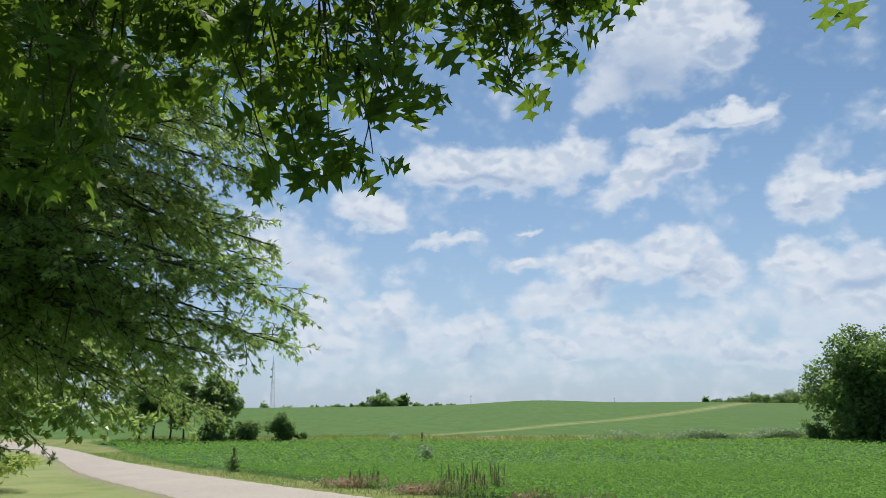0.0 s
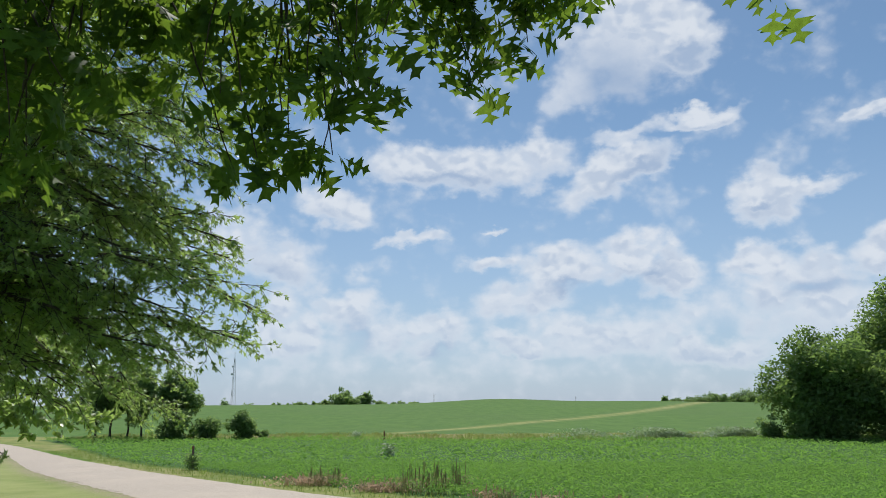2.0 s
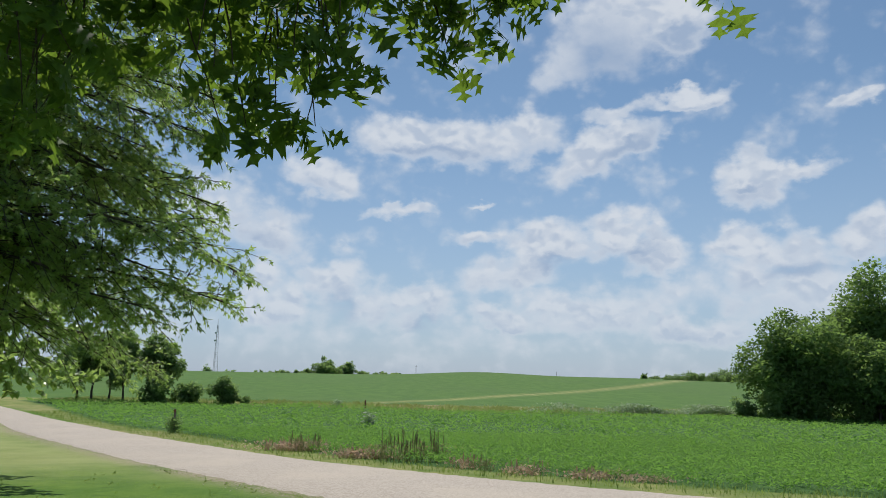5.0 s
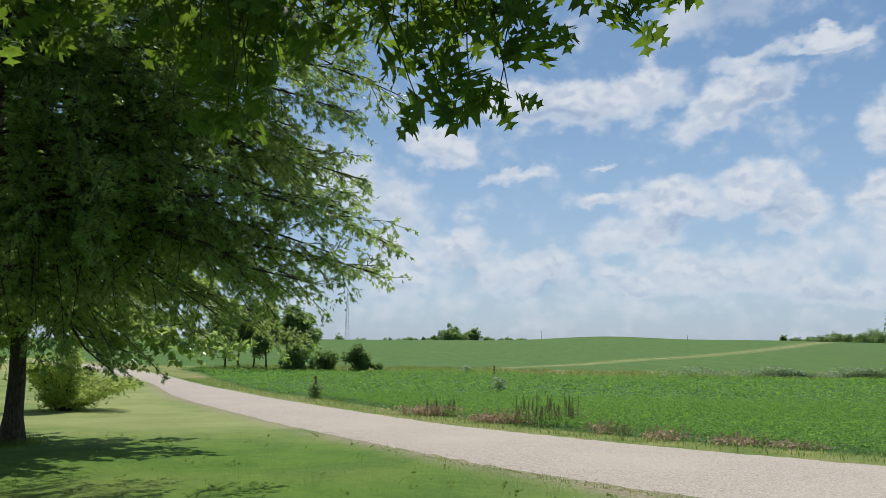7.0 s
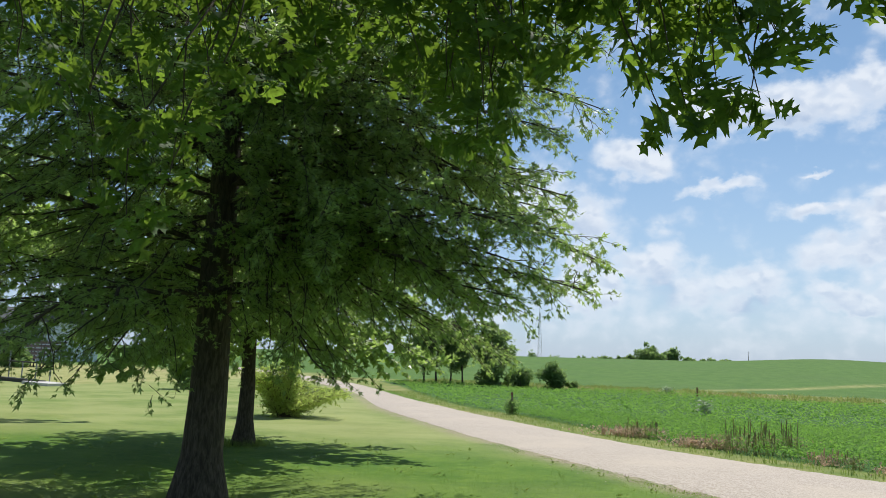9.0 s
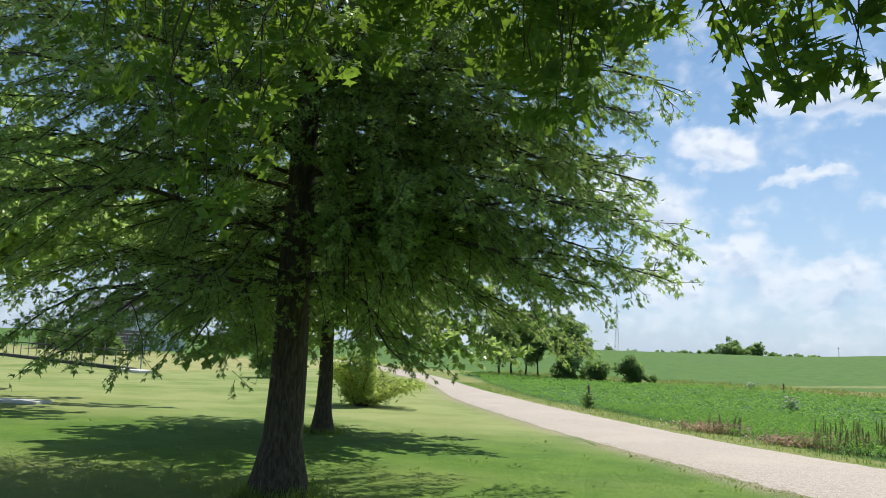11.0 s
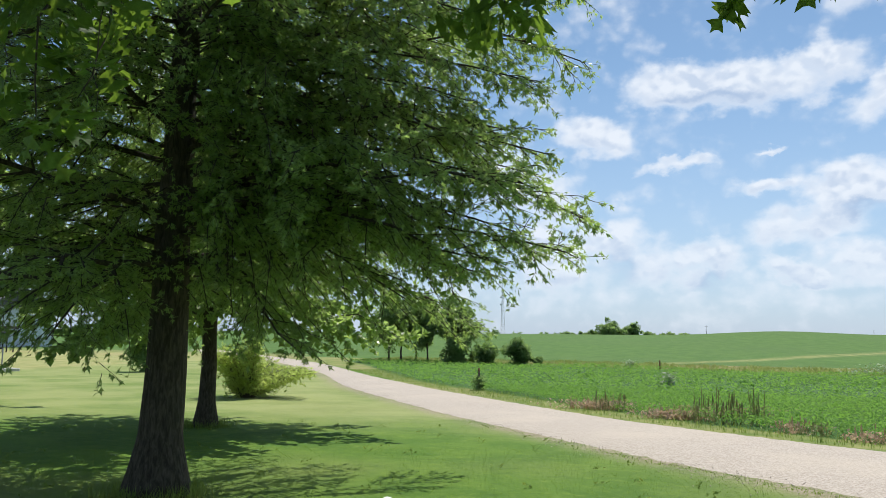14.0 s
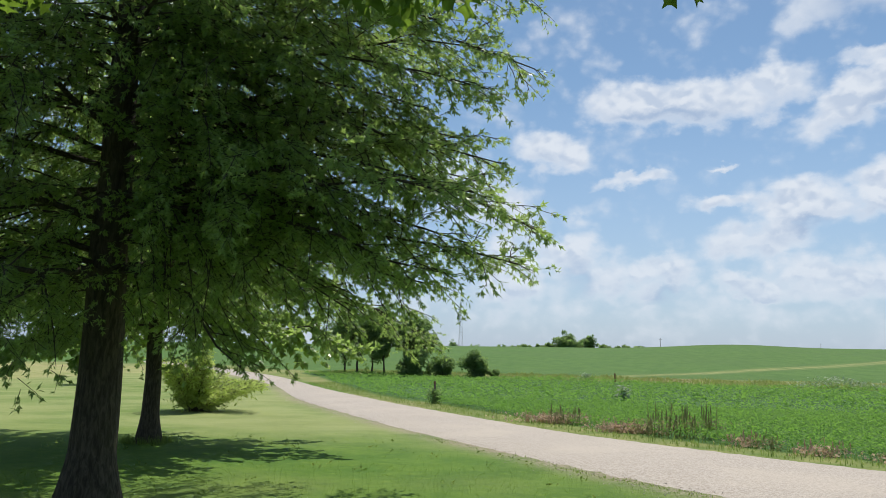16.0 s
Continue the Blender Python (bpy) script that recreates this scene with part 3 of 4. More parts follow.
def build_lane():
    a, b = LANE_NEAR, LANE_FAR
    rng = np.random.default_rng(5)
    t = np.linspace(0, 1, 9)
    rows = a[:, None] * (1 - t)[None, :, None] + b[:, None] * t[None, :, None]
    fine = np.linspace(0, len(a) - 1, 900)
    rows = np.stack([np.stack([np.interp(fine, np.arange(len(a)), rows[:, k, c]) for c in range(2)], -1) for k in range(9)], 1)
    wob = rng.normal(0, 1, 900)
    wob = np.convolve(wob, np.ones(5) / 5, "same") * 0.14
    rows[:, 0, 1] += wob
    rows[:, -1, 1] += np.roll(wob, 37)
    z = height(rows[..., 0], rows[..., 1]) + (0.03 + 0.05 * (1 - (2 * t - 1) ** 2))[None]
    z[:, 0] -= 0.035
    z[:, -1] -= 0.035
    v = np.concatenate([rows, z[..., None]], -1).reshape(-1, 3)
    i, j = np.meshgrid(np.arange(899), np.arange(8), indexing="ij")
    q = np.stack([i * 9 + j, (i + 1) * 9 + j, (i + 1) * 9 + j + 1, i * 9 + j + 1], -1).reshape(-1, 4)
    tagged(part("road", mesh_of("road", v, q, (GRAVEL,), True), GRAVEL), "pale gravel lane curving past the lawn", "road", kind="structure")


build_ground()
build_lane()

# ---- trees by the lawn ----
TREE_A, TREE_B, TREE_C = (-6.38, 8.90), (-11.06, 16.7), (-27.0, 16.0)


def on_lawn(place):
    return (*place, float(height(*place)))


def reach_a(f, a):
    """Shorter towards the lane, and no low limb straight at the lawn's open side."""
    if f < 0.30 and abs(a + 0.92) < 0.30:
        return 0.0
    out = 6.1 * (1 - 0.86 * f ** 2.2)
    if math.cos(a - 0.12) > 0.3:
        out = min(out, 4.3 / math.cos(a - 0.12) * (1 - 0.5 * f ** 2))
    return out if abs(a + 0.92) > 0.6 else min(out, 4.6)


def keep_a(p, rng):
    """The crown's underside, which rises on the lane's side, and a cleft that bares the trunk."""
    n = len(p)
    edge = np.interp(0.985 * p[:, 0] - 0.17 * p[:, 1], [2.0, 3.0, 3.57, 4.45, 5.3, 6.0], [1.62, 1.70, 1.86, 2.12, 2.42, 2.55])
    ok = p[:, 2] > edge + rng.normal(0, 0.08, n)
    ok &= ~((p[:, 0] > 1.6) & (p[:, 2] < rng.uniform(2.6, 4.6, n)) & (rng.random(n) < 0.06))
    way = np.array((math.cos(-0.92), math.sin(-0.92)))
    front, aside = p[:, :2] @ way, np.abs(p[:, :2] @ np.array((-way[1], way[0])))
    return ok & ~((p[:, 2] < rng.uniform(3.4, 5.6, n)) & (front > -0.1) & (aside < 0.27 * (1 + 0.06 * front)) & (rng.random(n) < 0.8))


oak("oak_tree", "oak with dark trunk and low drooping limbs on the lawn", on_lawn(TREE_A), 11.5, 0.275, (0.12, 0.1), 11, 56, 2.6,
    reach_a, ([0, 0.1, 0.22, 0.4, 0.6, 1], [-0.8, -0.75, -0.4, 0.25, 1.0, 1.3]),
    [(3.9, (-0.68, 7.0, 2.55)), (3.6, (-0.89, 7.66, 2.33)), (4.7, (-1.15, 8.2, 3.40)), (5.6, (-0.85, 8.44, 4.45)), (6.4, (-0.85, 8.44, 5.2)), (3.2, (-1.9, 8.25, 1.75)),
     (3.4, (-1.85, 8.2, 2.2)), (2.9, (-3.6, 7.6, 1.3)), (5.2, (-1.9, 8.0, 3.95)), (4.4, (-1.5, 9.6, 3.5)),
     (4.2, (-1.25, 7.4, 2.95)), (3.8, (-1.35, 8.0, 2.55)), (5.0, (-1.5, 8.6, 3.75)), (5.9, (-1.4, 8.9, 4.85)), (3.5, (-1.6, 7.4, 2.25)), (3.3, (-2.5, 7.6, 1.9)), (5.5, (-1.2, 7.7, 4.0)),
     (5.0, (-10.5, 5.5, 4.6)), (6.0, (-11.5, 7.5, 5.8)), (6.6, (-10.2, 5.9, 6.6)), (5.6, (-9.0, 4.6, 5.4)), (4.4, (-9.6, 5.0, 3.7)),
     (3.4, (-10.6, 12.6, 2.6)), (4.0, (-11.6, 11.0, 3.3)), (4.6, (-9.4, 13.4, 3.6)), (5.2, (-10.4, 12.0, 4.6)),
     (7.2, (-0.95, 8.4, 6.0)), (6.8, (-1.6, 8.0, 5.4)), (6.0, (-1.7, 7.6, 4.7)), (2.9, (-5.6, 6.1, 1.45)), (3.0, (-7.9, 5.6, 1.5))],
    "oaks on the lawn", keep=keep_a)
oak("oak_tree", "slimmer oak with dark trunk farther along the lawn", on_lawn(TREE_B), 10.5, 0.20, (0.2, 0.0), 23, 44, 2.5,
    lambda f, a: (6.2 if a > 1.9 else 5.0) * (1 - 0.85 * f ** 1.6), ([0, 0.15, 0.3, 0.5, 1], [-0.6, -0.4, 0.0, 0.6, 1.2]), (),
    "oaks on the lawn", 0.22, 0.12, 12, 0.16, (FINE_LEAF, OVAL_FACES), lambda p, rng: p[:, 2] > 1.9 + rng.normal(0, 0.1, len(p)))
# a tree standing out of view, added for the shade it throws on the lawn
oak("oak_tree", "oak out of view at the lawn's side, added to shade the grass", on_lawn(TREE_C), 11.0, 0.26, (0.2, 0.0), 29, 34, 4.6,
    lambda f, a: 10.0 * (1 - 0.85 * f ** 1.6), ([0, 0.3, 1], [0.0, 0.3, 1.0]), (),
    "oaks on the lawn", 0.45, 0.28, 12, 0.36, (FINE_LEAF, OVAL_FACES))

# ---- the oak overhead, whose twigs hang into view ----
HALF = [(0.10, 0.012), (0.19, 0.03), (0.25, 0.16), (0.33, 0.25), (0.335, 0.12), (0.36, 0.05), (0.42, 0.045), (0.50, 0.24), (0.585, 0.45), (0.60, 0.30),
        (0.66, 0.37), (0.665, 0.20), (0.69, 0.06), (0.74, 0.055), (0.80, 0.16), (0.88, 0.27), (0.885, 0.12), (0.92, 0.05), (1.0, 0.005)]


def lobed_leaf(curl, fold, outline=HALF):
    """An oak leaf with pointed lobes: corners and faces, unit length, with its stalk."""
    mid = [(x, 0.0, -curl * x * x) for x, _ in outline]
    v = [*mid]
    f = []
    for side in (1, -1):
        n0 = len(v)
        v += [(x, side * y, -curl * x * x + fold * y - 0.25 * curl * y) for x, y in outline]
        for k in range(len(outline) - 1):
            q = (k, k + 1, n0 + k + 1, n0 + k)
            f.append(q if side > 0 else q[::-1])
    n0 = len(v)
    v += [(0, 0.008, 0.02), (0, -0.008, 0.02), (0.15, -0.008, 0), (0.15, 0.008, 0)]
    f.append((n0, n0 + 1, n0 + 2, n0 + 3))
    return np.array(v), np.array(f)


CURLS = ((0.10, 0.10), (0.25, 0.22), (-0.08, 0.16), (0.4, 0.05))
LEAF_SHAPES = [lobed_leaf(c, d) for c, d in CURLS]
SIMPLE_SHAPES = [lobed_leaf(c, d, [HALF[k] for k in (0, 1, 3, 5, 6, 8, 9, 10, 12, 13, 15, 17, 18)]) for c, d in CURLS]


def overhead_oak():
    rng = np.random.default_rng(77)
    at = (-2.6, -2.8)
    root = thing("oak_tree", (0, 0, 0), "oak whose leafy twigs hang down close overhead", "tree")
    pts, rad = trunk_line((*at, float(height(*at)) - 0.1), (0.2, 0.3), 9.0, 0.24, rng)
    part("trunk", trunk_mesh("trunk", pts, rad, rng), BARK, root)
    limb_ends = [(0.3, 2.9, 3.35), (1.0, 2.8, 3.3), (2.0, 2.7, 3.5), (-0.5, 2.6, 3.2), (-1.4, 2.5, 3.2), (-2.4, 2.4, 3.4)]
    limbs = []
    for k, end in enumerate(limb_ends):
        foot = np.array([np.interp(2.6 + 0.25 * k, pts[:, 2], pts[:, 0]), np.interp(2.6 + 0.25 * k, pts[:, 2], pts[:, 1]), 2.6 + 0.25 * k])
        line = bent(foot, end, 0.75, 14, rng, 0.015)
        limbs.append(line)
        part("limb", mesh_of("limb", *tubes([(line, np.linspace(0.06, 0.010, 14))], 8), (BARK,), True), BARK, root)
    upper = np.concatenate([l[5:] for l in limbs])
    tips = []
    # low hanging ends, group by group: height, then how many leaves
    groups = (
        (8, ((0.05, 2.37, 2.28), (0.11, 2.37, 2.31), (0.27, 2.38, 2.31), (0.30, 2.40, 2.33), (0.19, 2.36, 2.37), (0.13, 2.32, 2.46), (0.34, 2.32, 2.48), (0.36, 2.29, 2.55))),
        (8, ((0.24, 2.31, 2.50), (0.02, 2.32, 2.42), (-0.02, 2.28, 2.49), (0.37, 2.42, 2.49), (0.42, 2.41, 2.53), (0.43, 2.35, 2.65), (0.48, 2.31, 2.73), (0.16, 2.43, 2.40))),
        (13, ((0.74, 2.79, 2.70), (0.69, 2.76, 2.78), (0.81, 2.74, 2.77), (0.88, 2.71, 2.82), (0.93, 2.68, 2.91), (0.63, 2.71, 2.94), (1.06, 2.62, 2.97))),
        (4, ((1.42, 2.30, 2.80), (1.50, 2.29, 2.74))),
        (10, ((-0.43, 2.21, 2.29), (-0.40, 2.23, 2.26), (-0.45, 2.21, 2.22), (-0.32, 2.17, 2.53), (-0.32, 2.21, 2.44), (-0.41, 2.19, 2.37))),
        (10, ((-0.58, 2.46, 2.31), (-0.53, 2.47, 2.34), (-0.62, 2.40, 2.44), (-0.68, 2.34, 2.53), (-0.49, 2.45, 2.43), (-0.44, 2.40, 2.61))),
        (9, ((-1.56, 2.09, 1.99), (-1.49, 2.14, 2.08), (-1.62, 2.00, 2.13), (-1.60, 1.97, 2.26), (-1.45, 2.15, 2.18), (-1.48, 2.05, 2.33), (-1.37, 2.16, 2.34), (-1.31, 2.17, 2.41), (-1.70, 1.79, 2.35))),
    )
    for count, ends in groups:
        tips += [(*end, count) for end in ends]
    hanging = len(tips)
    # the thicker foliage above them
    for n, lo, hi in ((40, (-0.60, 2.2, 2.58), (0.30, 2.8, 3.0)), (9, (0.30, 2.5, 2.84), (0.60, 2.9, 3.05)), (20, (0.60, 2.6, 2.96), (1.00, 2.9, 3.15)),
                      (56, (-1.75, 2.1, 2.62), (-0.45, 2.8, 3.1)), (40, (-2.9, 1.9, 2.68), (-1.6, 3.0, 3.5))):
        for p in rng.uniform(lo, hi, (n, 3)):
            tips.append((*p, 10))
    joined_v, joined_f, n0, single = [], [], 0, 0
    shapes = [mesh_of("leaf", v * 0.106, f, (SHADED_LEAF,)) for v, f in LEAF_SHAPES]
    for which, (x, y, z, count) in enumerate(tips):
        tip = np.array((x, y, z + 0.05))
        top = tip + (rng.normal(0, 0.07), rng.normal(0, 0.07) + 0.03, rng.uniform(0.28, 0.42))
        near = upper[np.argmin(np.linalg.norm(upper - top - (0, 0, 0.25), axis=1))]
        spray = np.concatenate([bent(near, top, 0.06, 5, rng, 0.03)[:-1], bent(top, tip + (0, 0, 0.03), -0.01, 5, rng, 0.03)])
        twig = part("twig", mesh_of("twig", *tubes([(spray, np.linspace(0.005, 0.0014, len(spray)))], 5), (BARK,), True), BARK, root)
        count = int(count * (1.5 if count > 4 else 1))
        whorls = max(2, count // 6)
        t = np.repeat(np.linspace(0.58, 1.0, whorls), -(-count // whorls))[:count]
        p, d = along_line(spray, np.clip(t + rng.normal(0, 0.015, count), 0, 0.999))
        for q, way in zip(p, d):
            a = rng.uniform(0, 2 * np.pi)
            out = np.array((math.cos(a), math.sin(a), 0))
            q = q + out * rng.uniform(0.0, 0.045) + (0, 0, rng.normal(0.0, 0.015))
            along = out * rng.uniform(0.35, 1.0) + way * 0.15 + (0, 0, -rng.uniform(-0.1, 0.9))
            along /= np.linalg.norm(along)
            up = np.array((rng.normal(0, 0.8), rng.normal(0, 0.8), 0.9))
            across = np.cross(up, along)
            across /= np.linalg.norm(across)
            normal = np.cross(along, across)
            k, size = rng.integers(4), rng.uniform(0.7, 1.25)
            if single < 300:
                leaf = part("leaf", shapes[k], None, twig)
                m = Matrix.Identity(4)
                for c, axis in enumerate((along, across, normal)):
                    for r in range(3):
                        m[r][c] = float(axis[r]) * size
                m.translation = Vector(q)
                leaf.matrix_basis = m
                single += 1
            else:
                v, f = (LEAF_SHAPES if which < hanging else SIMPLE_SHAPES)[k]
                joined_v.append(q + 0.106 * size * (v[:, :1] * along + v[:, 1:2] * across + v[:, 2:] * normal))
                joined_f.append(f + n0)
                n0 += len(v)
    # an unseen crown over the camera, added to shade the hanging twigs
    high = [(bent((-2.5, -2.6, zz), end, 0.6, 9, rng, 0.02), np.linspace(0.09, 0.012, 9)) for zz, end in
            ((3.6, (1.8, 2.2, 4.4)), (4.0, (-0.2, 2.8, 4.6)), (4.2, (-2.4, 2.4, 4.4)), (4.8, (0.6, 2.0, 5.6)), (5.0, (-1.6, 2.2, 5.6)), (5.6, (2.2, 1.4, 6.2)), (6.0, (-0.4, 2.4, 6.8)))]
    for line in high:
        part("limb", mesh_of("limb", *tubes([line], 8), (BARK,), True), BARK, root)
    lines, _, crown = sprays(high, rng, 0.3, 0.14, 6, 0.13, (STAR_LEAF, STAR_FACES))
    part("branch_work", mesh_of("branch_work", *tubes(lines, 4), (BARK,), True), BARK, root, kind="stuff")
    part("crown_foliage", mesh_of("crown_foliage", *crown, (SHADED_LEAF,)), SHADED_LEAF, root, kind="stuff")
    part("foliage", mesh_of("foliage", np.concatenate(joined_v), np.concatenate(joined_f), (SHADED_LEAF,)), SHADED_LEAF, root, kind="stuff")


overhead_oak()

# ---- distant trees and shrubs ----


def leafy_tree(name, label, x, y, tall, wide, seed, leaf=0.28, count=4000, skirt=0.12, mat=None, trunk=0.16, stems=1, category="tree", lumps=26, group="", sink=0.0):
    """A broad tree or shrub: stems, boughs and a crown of many leaves gathered in uneven clumps."""
    rng = np.random.default_rng(seed)
    base = (x, y, float(height(x, y)) - sink)
    root = thing(name, base, label, category, group)
    low = tall * (skirt - (0.16 if skirt < 0.1 else 0.0))
    c = rng.normal(0, 1, (lumps, 3))
    c /= np.linalg.norm(c, axis=1, keepdims=True)
    c *= rng.uniform(0.20, 0.97, (lumps, 1))
    mid, half = (tall + low) / 2, (tall - low) / 2
    size = np.array((wide / 2, wide / 2, half))
    taper = 1 - 0.35 * np.clip(c[:, 2:], 0, 1)
    centre = c * size * np.concatenate([taper, taper, np.ones_like(taper)], 1) + (0, 0, mid)
    r = rng.uniform(0.20, 0.50, lumps) * min(wide / 2, half) * (1.25 - 0.6 * np.linalg.norm(c, axis=1))
    lines = []
    for k in range(stems):
        a = k * 2.4
        foot = np.array((math.cos(a), math.sin(a), 0)) * 0.12 * wide * (stems > 1)
        pts, rad = trunk_line(foot - (0, 0, 0.1), (rng.normal(0, 0.04 * tall), rng.normal(0, 0.04 * tall)), tall * 0.62, trunk, rng, 9, 1.3)
        part("trunk", mesh_of("trunk", *tubes([(pts, rad)], 8), (BARK,), True), BARK, root)
        for m in range(lumps // stems):
            p = pts[3 + m % 5]
            lines.append((bent(p, centre[(m * stems + k) % lumps], 0.1, 5, rng), np.linspace(trunk * 0.4, 0.02, 5)))
    part("boughs", mesh_of("boughs", *tubes(lines, 5), (BARK,), True), BARK, root, kind="stuff")
    count = int(count * 1.9)
    i = rng.choice(lumps, count, p=r ** 2 / (r ** 2).sum())
    d = rng.normal(0, 1, (count, 3))
    d /= np.linalg.norm(d, axis=1, keepdims=True)
    at = centre[i] + d * (r[i] * (1.06 - 0.45 * rng.random(count) ** 2.2 + 0.10 * rng.normal(0, 1, count)))[:, None]
    at[:, 2] = np.maximum(at[:, 2], 0.05 + 0.02 * tall)
    mat = mat or FAR_LEAF
    v, f = scatter(OVAL_LEAF, OVAL_FACES, at, 1.25 * leaf * rng.uniform(0.6, 1.3, count), turns(rng, count, 0.7, 0.2))
    part("leaves", mesh_of("leaves", v, f, (mat,)), mat, root, kind="stuff")
    return root


G = "trees at the field's far corner"
leafy_tree("slim_tree", "slim young tree with bare lower trunk at the field corner", -28.1, 72.5, 6.9, 5.0, 31, 0.20, 4600, 0.16, trunk=0.10, group=G)
leafy_tree("slim_tree", "slim young tree with bare lower trunk at the field corner", -26.6, 72.0, 7.2, 4.8, 32, 0.20, 4600, 0.18, trunk=0.12, group=G)
leafy_tree("slim_tree", "slim young tree with bare lower trunk at the field corner", -25.4, 73.0, 6.8, 4.4, 33, 0.20, 4200, 0.18, trunk=0.10, group=G)
leafy_tree("slim_tree", "slender dark green tree standing among others", -23.6, 71.5, 7.0, 3.2, 34, 0.24, 3600, 0.15, trunk=0.10, group=G)
leafy_tree("broad_tree", "broad dark green tree leafy down to the ground", -20.6, 72.0, 6.6, 5.0, 35, 0.26, 6400, 0.04, trunk=0.16, group=G)
leafy_tree("shrub", "rounded dark green shrub beside the field", -17.9, 72.3, 2.4, 2.6, 36, 0.20, 1900, 0.02, None, 0.05, 3, "shrub", 18)
leafy_tree("shrub", "rounded dark green shrub standing alone by the field", -14.7, 72.0, 2.5, 3.0, 37, 0.20, 2200, 0.02, None, 0.05, 3, "shrub", 18)
leafy_tree("shrub", "low dark shrub at a larger one's foot", -13.0, 72.4, 1.0, 1.3, 38, 0.16, 500, 0.02, None, 0.03, 3, "shrub", 10)
G = "trees in the hedgerow"
leafy_tree("hedgerow_tree", "broad green tree with leaves to the ground", 35.2, 63.0, 9.3, 9.4, 41, 0.27, 17000, 0.03, HEDGE_LEAF, 0.2, 2, "tree", 46, G)
leafy_tree("hedgerow_tree", "tall dark green tree behind lower ones", 44.5, 66.0, 14.6, 11.5, 42, 0.31, 15000, 0.04, HEDGE_LEAF, 0.25, 2, "tree", 52, G)
leafy_tree("hedgerow_tree", "small leafy tree at the hedgerow's edge", 39.2, 59.5, 6.4, 7.0, 43, 0.25, 11000, 0.02, HEDGE_LEAF, 0.14, 3, "tree", 34, G)
leafy_tree("hedgerow_tree", "tall dark green tree behind lower ones", 54.0, 64.0, 15.0, 12.0, 44, 0.40, 4000, 0.04, HEDGE_LEAF, 0.25, 2, "tree", 46, G)
leafy_tree("shrub", "brownish low shrub at the hedgerow's foot", 30.6, 63.5, 2.2, 2.4, 45, 0.2, 900, 0.02, None, 0.04, 3, "shrub", 14)
G = "trees on the skyline"


def to_top(x, y, top):
    """How tall a thing must be to reach a height over the camera's lawn."""
    return top - float(height(x, y))


leafy_tree("skyline_tree", "large round tree on the far skyline", -34.5, 420, to_top(-34.5, 420, 11.2), 22, 51, 0.9, 4200, 0.02, None, 0.5, 1, "tree", 30, G)
leafy_tree("skyline_tree", "narrow tree beside a larger one on the skyline", -23.0, 420, to_top(-23, 420, 9.2), 9.0, 52, 1.0, 1100, 0.05, None, 0.4, 1, "tree", 18, G)
for k, (x0, top, wide) in enumerate(((-67, 3.0, 17), (-56, 3.4, 18), (-46, 4.4, 16), (-15, 3.9, 16), (-5, 3.5, 16), (4, 3.1, 12))):
    leafy_tree("hedge_tree", "low hedge tree on the far skyline", x0, 424, to_top(x0, 424, top), wide * 1.35, 60 + k, 0.9, 800, 0.02, None, 0.3, 1, "tree", 14, "hedge on the skyline")
leafy_tree("skyline_shrub", "small dark shrub on the hill's crest", 115, 340, to_top(115, 340, 4.6), 5.0, 53, 0.7, 260, 0.02, None, 0.2, 1, "shrub", 10)
for k in range(9):
    x0 = 153 + 7.3 * k + 2.6 * (k % 3)
    leafy_tree("skyline_tree", "dark green tree in the wood behind the hill", x0, 430, to_top(x0, 430, 4.4 + min(k, 5) * 0.85 + 1.1 * (k % 2)), 16 + 3 * (k % 4), 70 + k, 0.75, 1500, 0.02, None, 0.3, 1, "tree", 26, "wood behind the hill")
for k, (x0, top, wide) in enumerate(((-139.5, 7.0, 11), (-158, 4.6, 10), (-120, 3.6, 18), (-100, 3.4, 18), (-84, 3.2, 16))):
    leafy_tree("skyline_tree", "far dark tree on the horizon", x0, 590, to_top(x0, 590, top), wide, 90 + k, 1.4, 340, 0.02, None, 0.4, 1, "tree", 14, "trees on the skyline")
# the feathery shrub behind the slimmer oak


def feathery_shrub(x, y, tall, wide, seed, label):
    """A shrub of many thin stems that arch outwards, each feathered with small leaves."""
    rng = np.random.default_rng(seed)
    root = thing("shrub", (x, y, float(height(x, y))), label, "shrub")
    stems = []
    for k in range(64):
        a, lean = k * 2.39996, 0.15 + 0.85 * ((k * 0.618) % 1.0) ** 0.7
        foot = np.array((math.cos(a), math.sin(a), 0)) * 0.25 * rng.random() - (0, 0, 0.05)
        out = lean * wide / 2 * rng.uniform(0.75, 1.1)
        tip = np.array((math.cos(a) * out, math.sin(a) * out, tall * (1.0 - 0.62 * lean ** 2) * rng.uniform(0.8, 1.08)))
        stems.append((bent(foot, tip, 0.10 * tall, 8, rng, 0.02), np.linspace(0.018, 0.004, 8)))
    lines, twigs, leaves = sprays(stems, rng, 0.13, 0.09, 5, 0.085, (FINE_LEAF, OVAL_FACES), 0.24)
    for stem in stems[::4]:
        part("stem", mesh_of("stem", *tubes([stem], 6), (BARK,), True), BARK, root)
    part("branch_work", mesh_of("branch_work", *tubes(lines + [l for k, l in enumerate(stems) if k % 4], 4), (BARK,)), BARK, root, kind="stuff")
    part("foliage", mesh_of("foliage", *leaves, (SHRUB_LEAF,)), SHRUB_LEAF, root, kind="stuff")


feathery_shrub(-16.9, 28.0, 2.35, 5.0, 46, "feathery yellow-green shrub on the lawn")
leafy_tree("small_tree", "small dark tree far off on the lawn", -35.5, 45.0, 3.2, 2.4, 47, 0.2, 2200, 0.06, None, 0.08, 1, "tree", 20)

